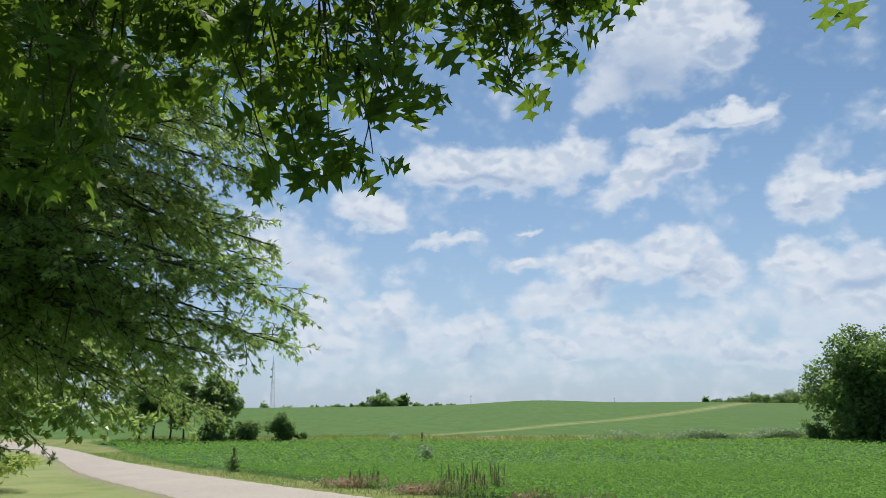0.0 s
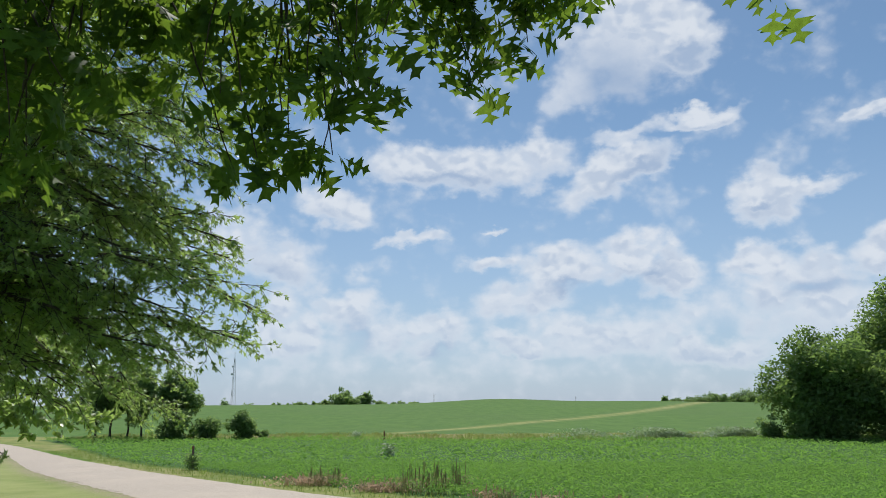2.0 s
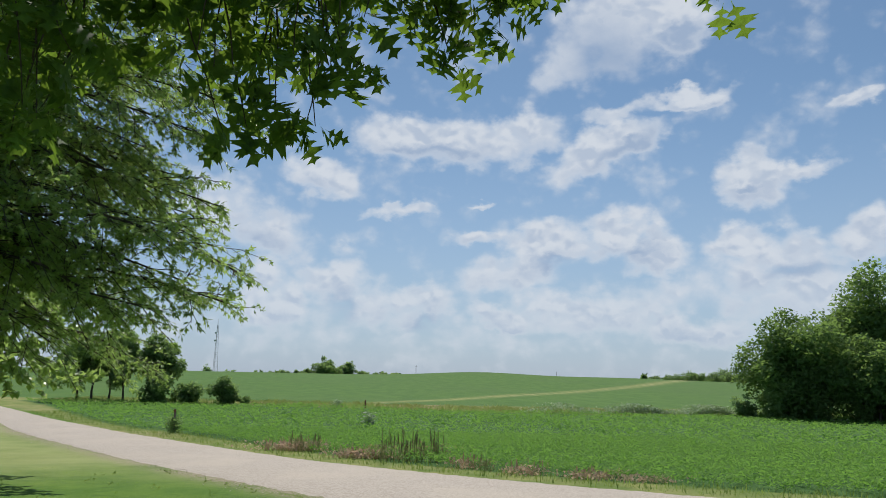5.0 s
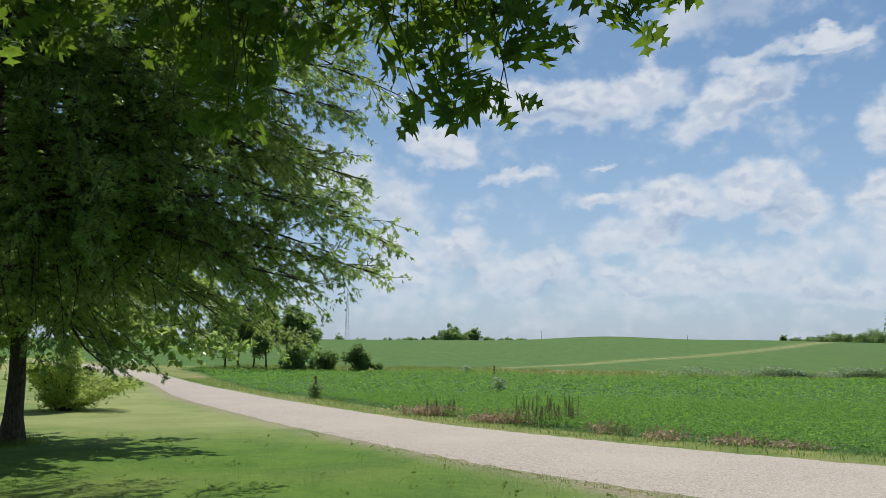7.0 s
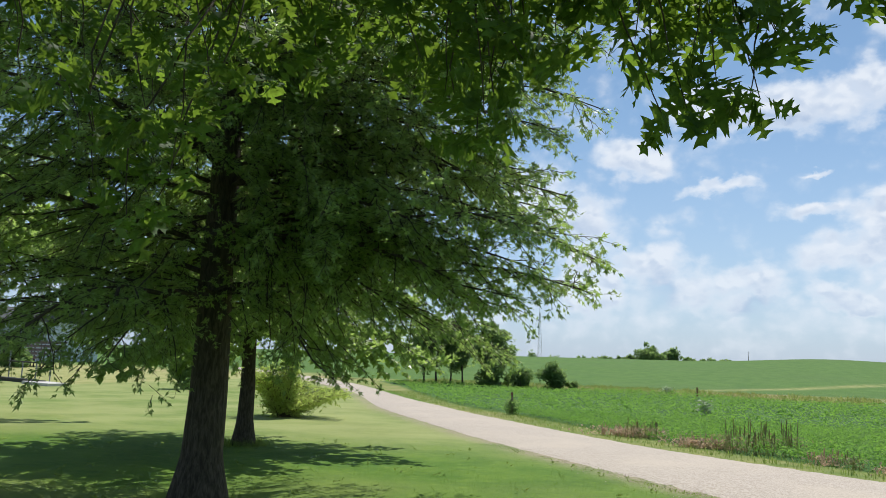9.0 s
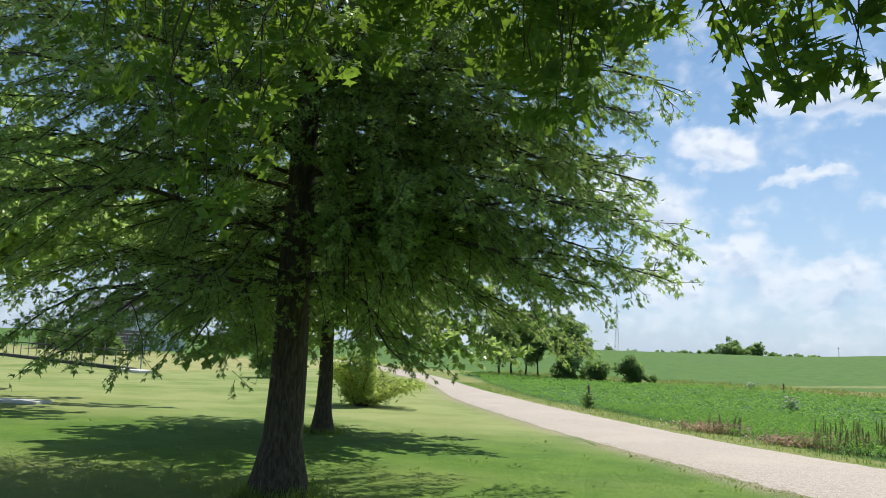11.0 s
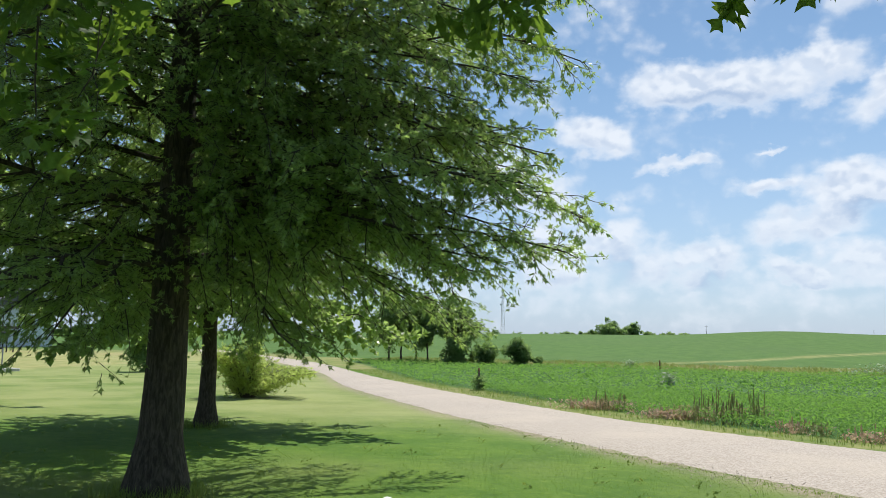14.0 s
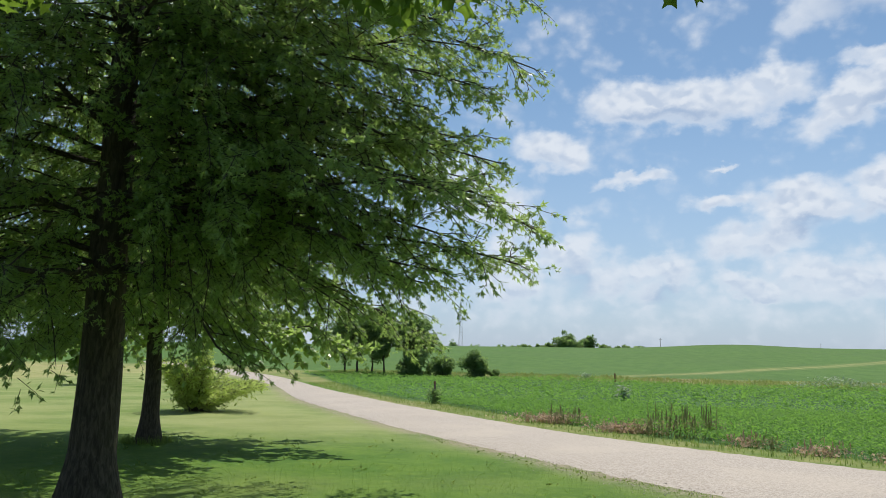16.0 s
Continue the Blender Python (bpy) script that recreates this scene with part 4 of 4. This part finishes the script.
# ---- crop, grass and weeds ----
BLADE = [(0, 0.5, 0), (0, -0.5, 0), (0.55, 0.32, 0.05), (0.55, -0.32, 0.05), (1.0, 0, 0.18)]
BLADE_FACES = [(0, 1, 3), (0, 3, 2), (2, 3, 4)]


def blades(rng, x, y, tall, width, lean=0.45, lift=0.0):
    """Upright blades at places of the plan: arrays of corners and faces."""
    n = len(x)
    a = rng.uniform(0, 2 * np.pi, n)
    tilt = np.abs(rng.normal(0, lean, n))
    along = np.stack([np.cos(a) * np.sin(tilt), np.sin(a) * np.sin(tilt), np.cos(tilt)], -1)
    across = np.stack([-np.sin(a), np.cos(a), np.zeros(n)], -1)
    normal = np.cross(along, across)
    at = np.stack([x, y, height(x, y) + lift - 0.01], -1)
    t = np.asarray(BLADE)
    v = at[:, None] + tall[:, None, None] * (t[None, :, 0:1] * along[:, None] - t[None, :, 2:3] * normal[:, None]) + width[:, None, None] * t[None, :, 1:2] * across[:, None]
    f = np.asarray(BLADE_FACES)[None] + (np.arange(n) * len(t))[:, None, None]
    return v.reshape(-1, 3), f.reshape(-1, 3)


def stuff(name, label, category, v, f, mat):
    tagged(part(name, mesh_of(name, v, f, (mat,)), mat), label, category, kind="stuff")


def wedge(rng, n, near, far, lo, hi):
    """Random places by distance and bearing in degrees, evenly over the ground."""
    r = np.sqrt(rng.uniform(near ** 2, far ** 2, n))
    a = np.radians(rng.uniform(lo, hi, n))
    return r * np.sin(a), r * np.cos(a)


def build_lawn_grass():
    rng = np.random.default_rng(3)
    x, y = wedge(rng, 61000, 6.0, 16, -58, 34)
    x2, y2 = wedge(rng, 9000, 16, 23, -58, 5)
    x, y = np.concatenate([x, x2]), np.concatenate([y, y2])
    d = beyond(LANE_NEAR, x, y)
    keep = d < rng.uniform(-0.25, 0.08, len(x))
    x, y, d = x[keep], y[keep], d[keep]
    far = np.hypot(x, y)
    tall = rng.uniform(0.014, 0.032, len(x)) * (1 + 0.8 * (d > -0.4))
    stuff("lawn_grass", "short mown grass of the lawn", "grass", *blades(rng, x, y, tall, 0.006 + 0.0007 * far, 0.75), LAWN_BLADE)
    # taller tufts round the trunks' feet
    xs, ys = [], []
    for (cx, cy), n in ((TREE_A, 900), (TREE_B, 600)):
        a, r = rng.uniform(0, 6.28, n), 0.36 + np.abs(rng.normal(0, 0.16, n))
        xs.append(cx + r * np.cos(a))
        ys.append(cy + r * np.sin(a))
    x, y = np.concatenate(xs), np.concatenate(ys)
    stuff("tall_grass", "longer grass left round the trunks", "grass", *blades(rng, x, y, rng.uniform(0.10, 0.26, len(x)), np.full(len(x), 0.012), 0.4), GRASS)


def build_verge():
    rng = np.random.default_rng(4)
    x, y = wedge(rng, 90000, 14, 60, -35, 40)
    lane, edge = beyond(LANE_FAR, x, y), beyond(FIELD_EDGE, x, y)
    keep = (lane > 0.05) & (edge < 0.5)
    x, y = x[keep], y[keep]
    stuff("verge_grass", "uneven yellow-green grass between lane and field", "grass",
          *blades(rng, x, y, rng.uniform(0.08, 0.22, len(x)), rng.uniform(0.012, 0.03, len(x)), 0.5), GRASS)


def build_crop():
    rng = np.random.default_rng(6)
    vs, fs, n0 = [], [], 0
    for n, near, far, leaf, each in ((31000, 16, 40, 0.082, 7), (19000, 40, 80, 0.165, 4)):
        x, y = wedge(rng, n, near, far, -26, 42)
        along = np.round((x * 0.80 + y * 0.60) / 0.45) * 0.45
        across = -x * 0.60 + y * 0.80
        along += rng.normal(0, 0.07, len(x))
        x, y = along * 0.80 - across * 0.60, along * 0.60 + across * 0.80
        keep = (beyond(FIELD_EDGE, x, y) > 0.25) & (y < np.interp(x, [-60, -12, -2, 6, 14, 21, 28, 35, 60], [74, 72, 70, 66, 66, 65, 66, 66, 66]) + rng.normal(0, 0.6, len(x)))
        x, y = x[keep], y[keep]
        tall = rng.uniform(0.26, 0.46, len(x)) * (0.8 + 0.3 * np.sin(x * 0.31) * np.cos(y * 0.23))
        i = np.repeat(np.arange(len(x)), each)
        m = len(i)
        at = np.stack([x[i] + rng.normal(0, 0.10, m), y[i] + rng.normal(0, 0.10, m), height(x[i], y[i]) + tall[i] * rng.uniform(0.45, 1.0, m)], -1)
        v, f = scatter(OVAL_LEAF, OVAL_FACES, at, leaf * rng.uniform(0.7, 1.3, m), turns(rng, m, 0.45, 0.1))
        vs.append(v)
        fs.append(f + n0)
        n0 += len(v)
    stuff("soybean_crop", "green soybean plants in close rows", "crop", np.concatenate(vs), np.concatenate(fs), CROP_LEAF)


def build_meadow():
    rng = np.random.default_rng(8)
    x = rng.uniform(-32, 45, 21000)
    y = np.interp(x, [-60, -12, -2, 6, 14, 21, 28, 35, 60], [74, 72, 70, 66, 66, 65, 66, 66, 66]) + rng.uniform(-0.5, 12, len(x)) ** 1.0
    stuff("meadow_grass", "rough meadow grass along the field's far side", "grass",
          *blades(rng, x, y, rng.uniform(0.10, 0.42, len(x)) * (0.7 + 0.5 * np.sin(x * 0.7) ** 2), rng.uniform(0.03, 0.07, len(x)), 0.65), MEADOW_BLADE)
    n = 14000
    x = 27 + rng.normal(0, 6.5, n)
    y = 66.5 + np.abs(rng.normal(0, 2.2, n)) + 0.02 * (x - 26)
    keep = (x > 12) & (x < 41)
    x, y = x[keep], y[keep]
    at = np.stack([x, y, height(x, y) + rng.uniform(0.15, 0.9, len(x)) * (0.6 + 0.4 * np.sin(x * 0.9))], -1)
    v, f = scatter(OVAL_LEAF, OVAL_FACES, at, rng.uniform(0.12, 0.28, len(x)), turns(rng, len(x), 0.6))
    stuff("pale_weeds", "pale grey-green weeds at the field's far edge", "weeds", v, f, PALE_WEED)


build_lawn_grass()
build_verge()
build_crop()
build_meadow()


def stalk_clump(x, y, wide, tall, n, seed, label, mat, seed_heads=True):
    """A stand of upright dry stalks with narrow seed heads and a few leaves."""
    rng = np.random.default_rng(seed)
    base = float(height(x, y))
    root = thing("weed_clump", (x, y, base), label, "weeds", "weeds along the verge")
    for _ in range(n):
        px, py = float(np.clip(rng.normal(0, wide / 2.6), -0.62 * wide, 0.62 * wide)), rng.normal(0, 0.22)
        h = tall * (0.30 + 0.78 * rng.random() ** 1.3)
        p = np.array(((px, py, -0.03), (px + rng.normal(0, 0.03), py, h * 0.5), (px + rng.normal(0, 0.10), py + rng.normal(0, 0.05), h)))
        stalk = part("stalk", mesh_of("stalk", *tubes([(p, np.array((0.008, 0.006, 0.004)))], 4), (mat,)), mat, root)
        if seed_heads:
            q = np.linspace(p[2] - (0, 0, h * 0.45), p[2], 5)
            part("seed_head", mesh_of("seed_head", *tubes([(q, np.array((0.006, 0.014, 0.018, 0.013, 0.003)) * rng.uniform(0.6, 1.3))], 5), (mat,)), mat, stalk)
    m = n * 7
    at = np.stack([rng.normal(0, wide / 2.4, m), rng.normal(0, 0.25, m), rng.uniform(0.03, tall * 0.55, m)], -1)
    v, f = scatter(OVAL_LEAF, OVAL_FACES, at, rng.uniform(0.05, 0.13, m), turns(rng, m, 0.9))
    part("foliage", mesh_of("foliage", v, f, (mat,)), mat, root, kind="stuff")
    return root


stalk_clump(1.40, 25.3, 1.75, 1.05, 62, 101, "tall brown seed stalks standing by the field", REED)
stalk_clump(-2.85, 29.0, 1.7, 0.52, 130, 102, "low tan dry weeds by the field", DRY, False)
stalk_clump(-0.15, 26.3, 1.5, 0.46, 150, 103, "pinkish-tan dry grass beside taller stalks", DRY, False)
stalk_clump(-2.5, 28.6, 0.9, 0.75, 22, 104, "brown seed stalks among dry weeds", REED)
stalk_clump(2.8, 22.9, 0.7, 0.42, 26, 105, "small tan dry weed by the verge", DRY)
stalk_clump(3.35, 22.2, 0.35, 0.5, 10, 106, "few dark seed stalks by the verge", REED)
stalk_clump(4.2, 21.0, 0.8, 0.40, 30, 107, "small tan dry weed by the verge", DRY)
stalk_clump(5.6, 19.9, 0.8, 0.34, 26, 108, "small tan dry weed by the verge", DRY)
stalk_clump(6.35, 20.6, 1.1, 0.26, 34, 109, "low tan dry grass by the verge", DRY, False)
stalk_clump(7.0, 19.4, 1.0, 0.24, 30, 110, "low tan dry grass by the verge", DRY, False)


def field_post():
    x, y = -9.8, 38.2
    root = thing("marker_post", (x, y, float(height(x, y))), "thin weathered post wrapped in green weeds", "post")
    bm = bmesh.new()
    bmesh.ops.create_cube(bm, size=1.0, matrix=Matrix.LocRotScale((0, 0, 0.52), None, (0.09, 0.09, 1.2)))
    bmesh.ops.bevel(bm, geom=list(bm.edges), offset=0.012, segments=2, affect="EDGES")
    part("post", bm, WOOD, root)
    bm = bmesh.new()
    bmesh.ops.create_cube(bm, size=1.0, matrix=Matrix.LocRotScale((0, -0.052, 1.02), None, (0.10, 0.012, 0.14)))
    bmesh.ops.bevel(bm, geom=list(bm.edges), offset=0.004, segments=1, affect="EDGES")
    part("plate", bm, RUST, root, "rusty metal plate")
    rng = np.random.default_rng(9)
    m = 700
    at = np.stack([rng.normal(0, 0.17, m), rng.normal(0, 0.17, m), rng.uniform(0.02, 0.72, m) ** 1.0], -1)
    v, f = scatter(OVAL_LEAF, OVAL_FACES, at, rng.uniform(0.07, 0.14, m), turns(rng, m, 0.8))
    part("weed_tuft", mesh_of("weed_tuft", v, f, (FAR_LEAF,)), FAR_LEAF, root, kind="stuff")


field_post()


def small_post(x, y, tall):
    root = thing("fence_post", (x, y, float(height(x, y))), "short rusty fence post at the field's far edge", "post")
    bm = bmesh.new()
    bmesh.ops.create_cone(bm, cap_ends=True, segments=10, radius1=0.07, radius2=0.06, depth=tall + 0.1, matrix=Matrix.Translation((0, 0, tall / 2)))
    bmesh.ops.bevel(bm, geom=[e for e in bm.edges if abs(e.verts[0].co.z - e.verts[1].co.z) < 0.01], offset=0.012, segments=1, affect="EDGES")
    part("post", bm, RUST, root)


small_post(-1.65, 68.8, 0.75)


def broad_plant(x, y, tall, seed):
    """One pale broad-leaved weed standing above the crop."""
    rng = np.random.default_rng(seed)
    root = thing("broadleaf_weed", (x, y, float(height(x, y))), "pale green broad-leaved weed above the crop", "plant")
    lines = [(np.array(((0, 0, 0), (rng.normal(0, 0.08), rng.normal(0, 0.08), tall * 0.6), (rng.normal(0, 0.3), rng.normal(0, 0.2), tall))), np.array((0.02, 0.015, 0.008))) for _ in range(7)]
    part("stems", mesh_of("stems", *tubes(lines, 5), (PALE_WEED,)), PALE_WEED, root, kind="stuff")
    m = 150
    at = np.stack([rng.normal(0, 0.26, m), rng.normal(0, 0.2, m), rng.uniform(0.05, tall, m)], -1)
    v, f = scatter(OVAL_LEAF, OVAL_FACES, at, rng.uniform(0.14, 0.28, m), turns(rng, m, 0.5))
    part("leaves", mesh_of("leaves", v, f, (PALE_WEED,)), PALE_WEED, root, kind="stuff")


broad_plant(-0.62, 44.8, 0.85, 12)
broad_plant(-4.2, 70.0, 0.7, 13)

# ---- masts ----


def lattice_mast(x, y, tall, foot, label, seed):
    root = thing("radio_mast", (x, y, float(height(x, y)) - 0.5), label, "mast")
    corners = [np.array((math.cos(a), math.sin(a), 0)) for a in (0.5, 2.594, 4.689)]
    n = 12
    z = np.linspace(0, tall, n + 1)
    half = np.interp(z, (0, tall), (foot, foot * 0.22))
    for c in corners:
        part("leg", mesh_of("leg", *tubes([(c[None] * half[:, None] + np.stack([0 * z, 0 * z, z], -1), np.full(n + 1, 0.10))], 5), (STEEL,)), STEEL, root)
    braces = []
    for k in range(n):
        for m in range(3):
            a = corners[m] * half[k] + (0, 0, z[k])
            b = corners[(m + 1) % 3] * half[k + 1] + (0, 0, z[k + 1])
            braces += [(np.stack([a, b]), np.full(2, 0.055)), (np.stack([b, corners[m] * half[k + 1] + (0, 0, z[k + 1])]), np.full(2, 0.055))]
    part("bracing", mesh_of("bracing", *tubes(braces, 4), (STEEL,)), STEEL, root, kind="stuff")
    part("aerial", mesh_of("aerial", *tubes([(np.array(((0, 0, tall - 0.3), (0, 0, tall + 5.0))), np.array((0.16, 0.10)))], 6), (STEEL,)), STEEL, root)
    for zz, side in ((tall * 0.72, -1.5), (tall * 0.86, -1.2)):
        bm = bmesh.new()
        bmesh.ops.create_uvsphere(bm, u_segments=12, v_segments=8, radius=0.8, matrix=Matrix.LocRotScale((side, 0, zz), None, (1, 0.5, 1)))
        part("antenna", bm, GREY_PAINT, root)


lattice_mast(-135.5, 600, 42.0, 2.4, "tall grey lattice radio mast on the horizon", 1)
lattice_mast(-184.9, 602, 42.0, 2.2, "grey lattice radio mast partly behind trees", 2)


def pole(x, y, top, label):
    base = float(height(x, y))
    root = thing("utility_pole", (x, y, base), label, "pole", "poles on the skyline")
    part("post", mesh_of("post", *tubes([(np.array(((0, 0, -0.5), (0, 0, top - base))), np.array((0.15, 0.10)))], 8), (WOOD,), True), WOOD, root)
    part("crossarm", mesh_of("crossarm", *tubes([(np.array(((-0.8, 0, top - base - 0.7), (0.8, 0, top - base - 0.7))), np.full(2, 0.05))], 6), (WOOD,)), WOOD, root)


pole(14.2, 420, 7.4, "far wooden utility pole on the skyline")
pole(132, 600, 7.0, "very distant pole behind the hill")

# ---- by the ball field beyond the lawn ----


def box(size, at, bevel=0.01, rot=0.0):
    bm = bmesh.new()
    bmesh.ops.create_cube(bm, size=1.0, matrix=Matrix.LocRotScale(at, Euler((0, 0, rot)), size))
    bmesh.ops.bevel(bm, geom=list(bm.edges), offset=bevel, segments=1, affect="EDGES")
    return bm


FENCE_A, FENCE_B = np.array((-78.0, 54.0)), np.array((-46.0, 43.0))
EDGE_DARK = plain("dark_edging", (0.02, 0.02, 0.018), (0.05, 0.045, 0.04), 5.0, 0.8)
CONCRETE = plain("concrete", (0.45, 0.44, 0.41), (0.60, 0.58, 0.55), 3.0, 0.9)
SIDING = plain("siding", (0.55, 0.59, 0.65), (0.64, 0.68, 0.74), 2.0, 0.7)
ROOFING = plain("roof_shingle", (0.08, 0.08, 0.085), (0.15, 0.15, 0.155), 12.0, 0.9)
PLANK = plain("bleacher_plank", (0.13, 0.10, 0.085), (0.24, 0.19, 0.165), 6.0, 0.8)


def glass_nodes(n):
    return principled(n, (0.03, 0.04, 0.05), 0.08, specular=0.6)


PANE = material("window_glass", glass_nodes)


def field_fence():
    run = FENCE_B - FENCE_A
    n = 14
    turn = math.atan2(run[1], run[0])
    mid = (FENCE_A + FENCE_B) / 2
    z0 = float(height(*mid))
    root = thing("metal_fence", (*mid, z0), "metal rail fence with thin posts round a ball field", "fence")
    for k in range(n + 1):
        p = FENCE_A + run * k / n - mid
        tall = 2.3 if k % 2 else 1.5
        part("post", mesh_of("post", *tubes([(np.array(((*p, -0.2), (*p, tall))), np.full(2, 0.045))], 8), (STEEL,), True), STEEL, root)
    for zz in (1.48,):
        a, b = FENCE_A - mid, FENCE_B - mid
        part("rail", mesh_of("rail", *tubes([(np.array(((*a, zz), (*b, zz))), np.full(2, 0.05))], 8), (EDGE_DARK,), True), EDGE_DARK, root)
    edge = thing("border_edging", (*mid, z0), "dark timber edging along the fence's foot", "edging")
    length = float(np.linalg.norm(run))
    part("beam", box((length, 0.5, 0.32), (0.35, -0.9, 0.12), 0.03, turn), EDGE_DARK, edge)
    slab = thing("concrete_slab", (-45.0, 41.6, float(height(-45.0, 41.6))), "low pale concrete slab at the fence's end", "slab")
    part("slab", box((4.2, 1.3, 0.30), (0, 0, 0.05), 0.03, turn), CONCRETE, slab)
    flat = thing("concrete_slab", (-22.9, 16.3, float(height(-22.9, 16.3))), "small pale concrete slab lying flush in the lawn", "slab")
    part("slab", box((2.6, 0.9, 0.16), (0, 0, 0.0), 0.02, 0.3), CONCRETE, flat)


def bleachers():
    x, y, turn = -97.0, 77.0, math.atan2(FENCE_B[1] - FENCE_A[1], FENCE_B[0] - FENCE_A[0])
    root = thing("bleachers", (x, y, float(height(x, y))), "dark wooden bleachers behind the ball field", "bleachers")
    root.rotation_euler = (0, 0, turn)
    for k in range(6):
        part("seat_plank", box((36, 0.45, 0.10), (0, 0.8 * k, 0.55 + 0.48 * k)), PLANK, root)
        part("riser", box((36, 0.08, 0.26), (0, 0.8 * k + 0.40, 0.72 + 0.48 * k)), PLANK, root)
    for k in range(13):
        for m in range(6):
            part("support", box((0.12, 0.12, 0.55 + 0.48 * m), (-17.4 + 2.9 * k, 0.8 * m, (0.55 + 0.48 * m) / 2)), EDGE_DARK, root)


def house():
    x, y, turn = -112.0, 100.0, math.atan2(FENCE_B[1] - FENCE_A[1], FENCE_B[0] - FENCE_A[0])
    root = thing("house", (x, y, float(height(x, y))), "grey-blue sided house with a dark gable roof", "house")
    root.rotation_euler = (0, 0, turn)
    part("wall", box((26, 10, 6.4), (0, 0, 3.2), 0.03), SIDING, root)
    for k in range(20):
        part("board", box((26.06, 0.06, 0.24), (0, -5.02, 0.4 + 0.3 * k), 0.01), SIDING, root)
    bm = bmesh.new()
    pts = [bm.verts.new(p) for p in ((-13.6, -5.7, 6.3), (13.6, -5.7, 6.3), (13.6, 5.7, 6.3), (-13.6, 5.7, 6.3), (-13.6, 0, 9.4), (13.6, 0, 9.4))]
    for f in ((0, 1, 5, 4), (2, 3, 4, 5), (1, 2, 5), (3, 0, 4), (3, 2, 1, 0)):
        bm.faces.new([pts[k] for k in f])
    part("roof", bm, ROOFING, root)
    for wx in (-9.0, -4.5, 0.0, 4.5, 9.0):
        frame_ = part("window", box((1.7, 0.18, 1.9), (wx, -5.08, 3.9), 0.02), GREY_PAINT, root)
        part("pane", box((1.4, 0.06, 1.6), (wx, -5.19, 3.9), 0.01), PANE, frame_)


field_fence()
bleachers()
house()
for k, (x0, y0, tall, wide) in enumerate(((-88, 72, 4.2, 5.0), (-80, 69, 3.4, 4.2), (-106, 80, 5.0, 6.0))):
    leafy_tree("shrub", "dusky shrub before the bleachers", x0, y0, tall, wide, 110 + k, 0.3, 1500, 0.02, None, 0.06, 3, "shrub", 20, "shrubs before the bleachers")

# ---- small things on the lawn ----


def lawn_ball():
    x, y = BALL
    bm = bmesh.new()
    bmesh.ops.create_uvsphere(bm, u_segments=28, v_segments=18, radius=0.10)
    for v in bm.verts:
        v.co.z = v.co.z * 0.9 + 0.082
        if abs(math.atan2(v.co.y, v.co.x)) < 0.12:
            v.co *= 0.985
    for f in bm.faces:
        f.smooth = True
    root = thing("ball", (x, y, float(height(x, y))), "pale bluish-white ball lying in the grass", "ball")
    part("shell", bm, plain("white_vinyl", (0.62, 0.66, 0.74), (0.76, 0.79, 0.84), 5.0, 0.5), root)


BALL = (-3.40, 9.18)
lawn_ball()


def lawn_weeds():
    rng = np.random.default_rng(14)
    n = 130
    x, y = wedge(rng, n, 7.5, 22, -50, 20)
    keep = beyond(LANE_NEAR, x, y) < -0.4
    x, y = x[keep], y[keep]
    i = np.repeat(np.arange(len(x)), 9)
    m = len(i)
    at = np.stack([x[i] + rng.normal(0, 0.05, m), y[i] + rng.normal(0, 0.05, m), height(x[i], y[i]) + rng.uniform(0.02, 0.07, m)], -1)
    v, f = scatter(OVAL_LEAF, OVAL_FACES, at, rng.uniform(0.03, 0.08, m), turns(rng, m, 0.7))
    stuff("lawn_weeds", "small pale weeds scattered in the lawn", "weeds", v, f, GRASS)


lawn_weeds()


def loose_gravel():
    """Stones strayed from the lane onto its shoulder."""
    rng = np.random.default_rng(21)
    i = rng.integers(0, len(LANE_NEAR) - 1, 2200)
    p = LANE_NEAR[i] + (LANE_NEAR[i + 1] - LANE_NEAR[i]) * rng.uniform(0, 1, (2200, 1))
    p = p + rng.normal(0, 0.4, p.shape) + np.where(p[:, :1] > 0.6, rng.normal(-0.25, 0.35, p.shape), 0)
    keep = (p[:, 1] > 8) & (p[:, 1] < 40)
    p = p[keep]
    rock = [(0.5, 0, 0), (-0.5, 0.1, 0), (0, 0.45, 0), (0.05, -0.45, 0), (0, 0, 0.4), (0, 0, -0.3)]
    faces = [(0, 2, 4), (2, 1, 4), (1, 3, 4), (3, 0, 4), (2, 0, 5), (1, 2, 5), (3, 1, 5), (0, 3, 5)]
    at = np.stack([p[:, 0], p[:, 1], height(p[:, 0], p[:, 1]) + 0.02], -1)
    v, f = scatter(rock, faces, at, rng.uniform(0.012, 0.032, len(p)), turns(rng, len(p), 0.3))
    stuff("loose_gravel", "pale stones scattered along the lane's edge", "gravel", v, f, GRAVEL)


loose_gravel()
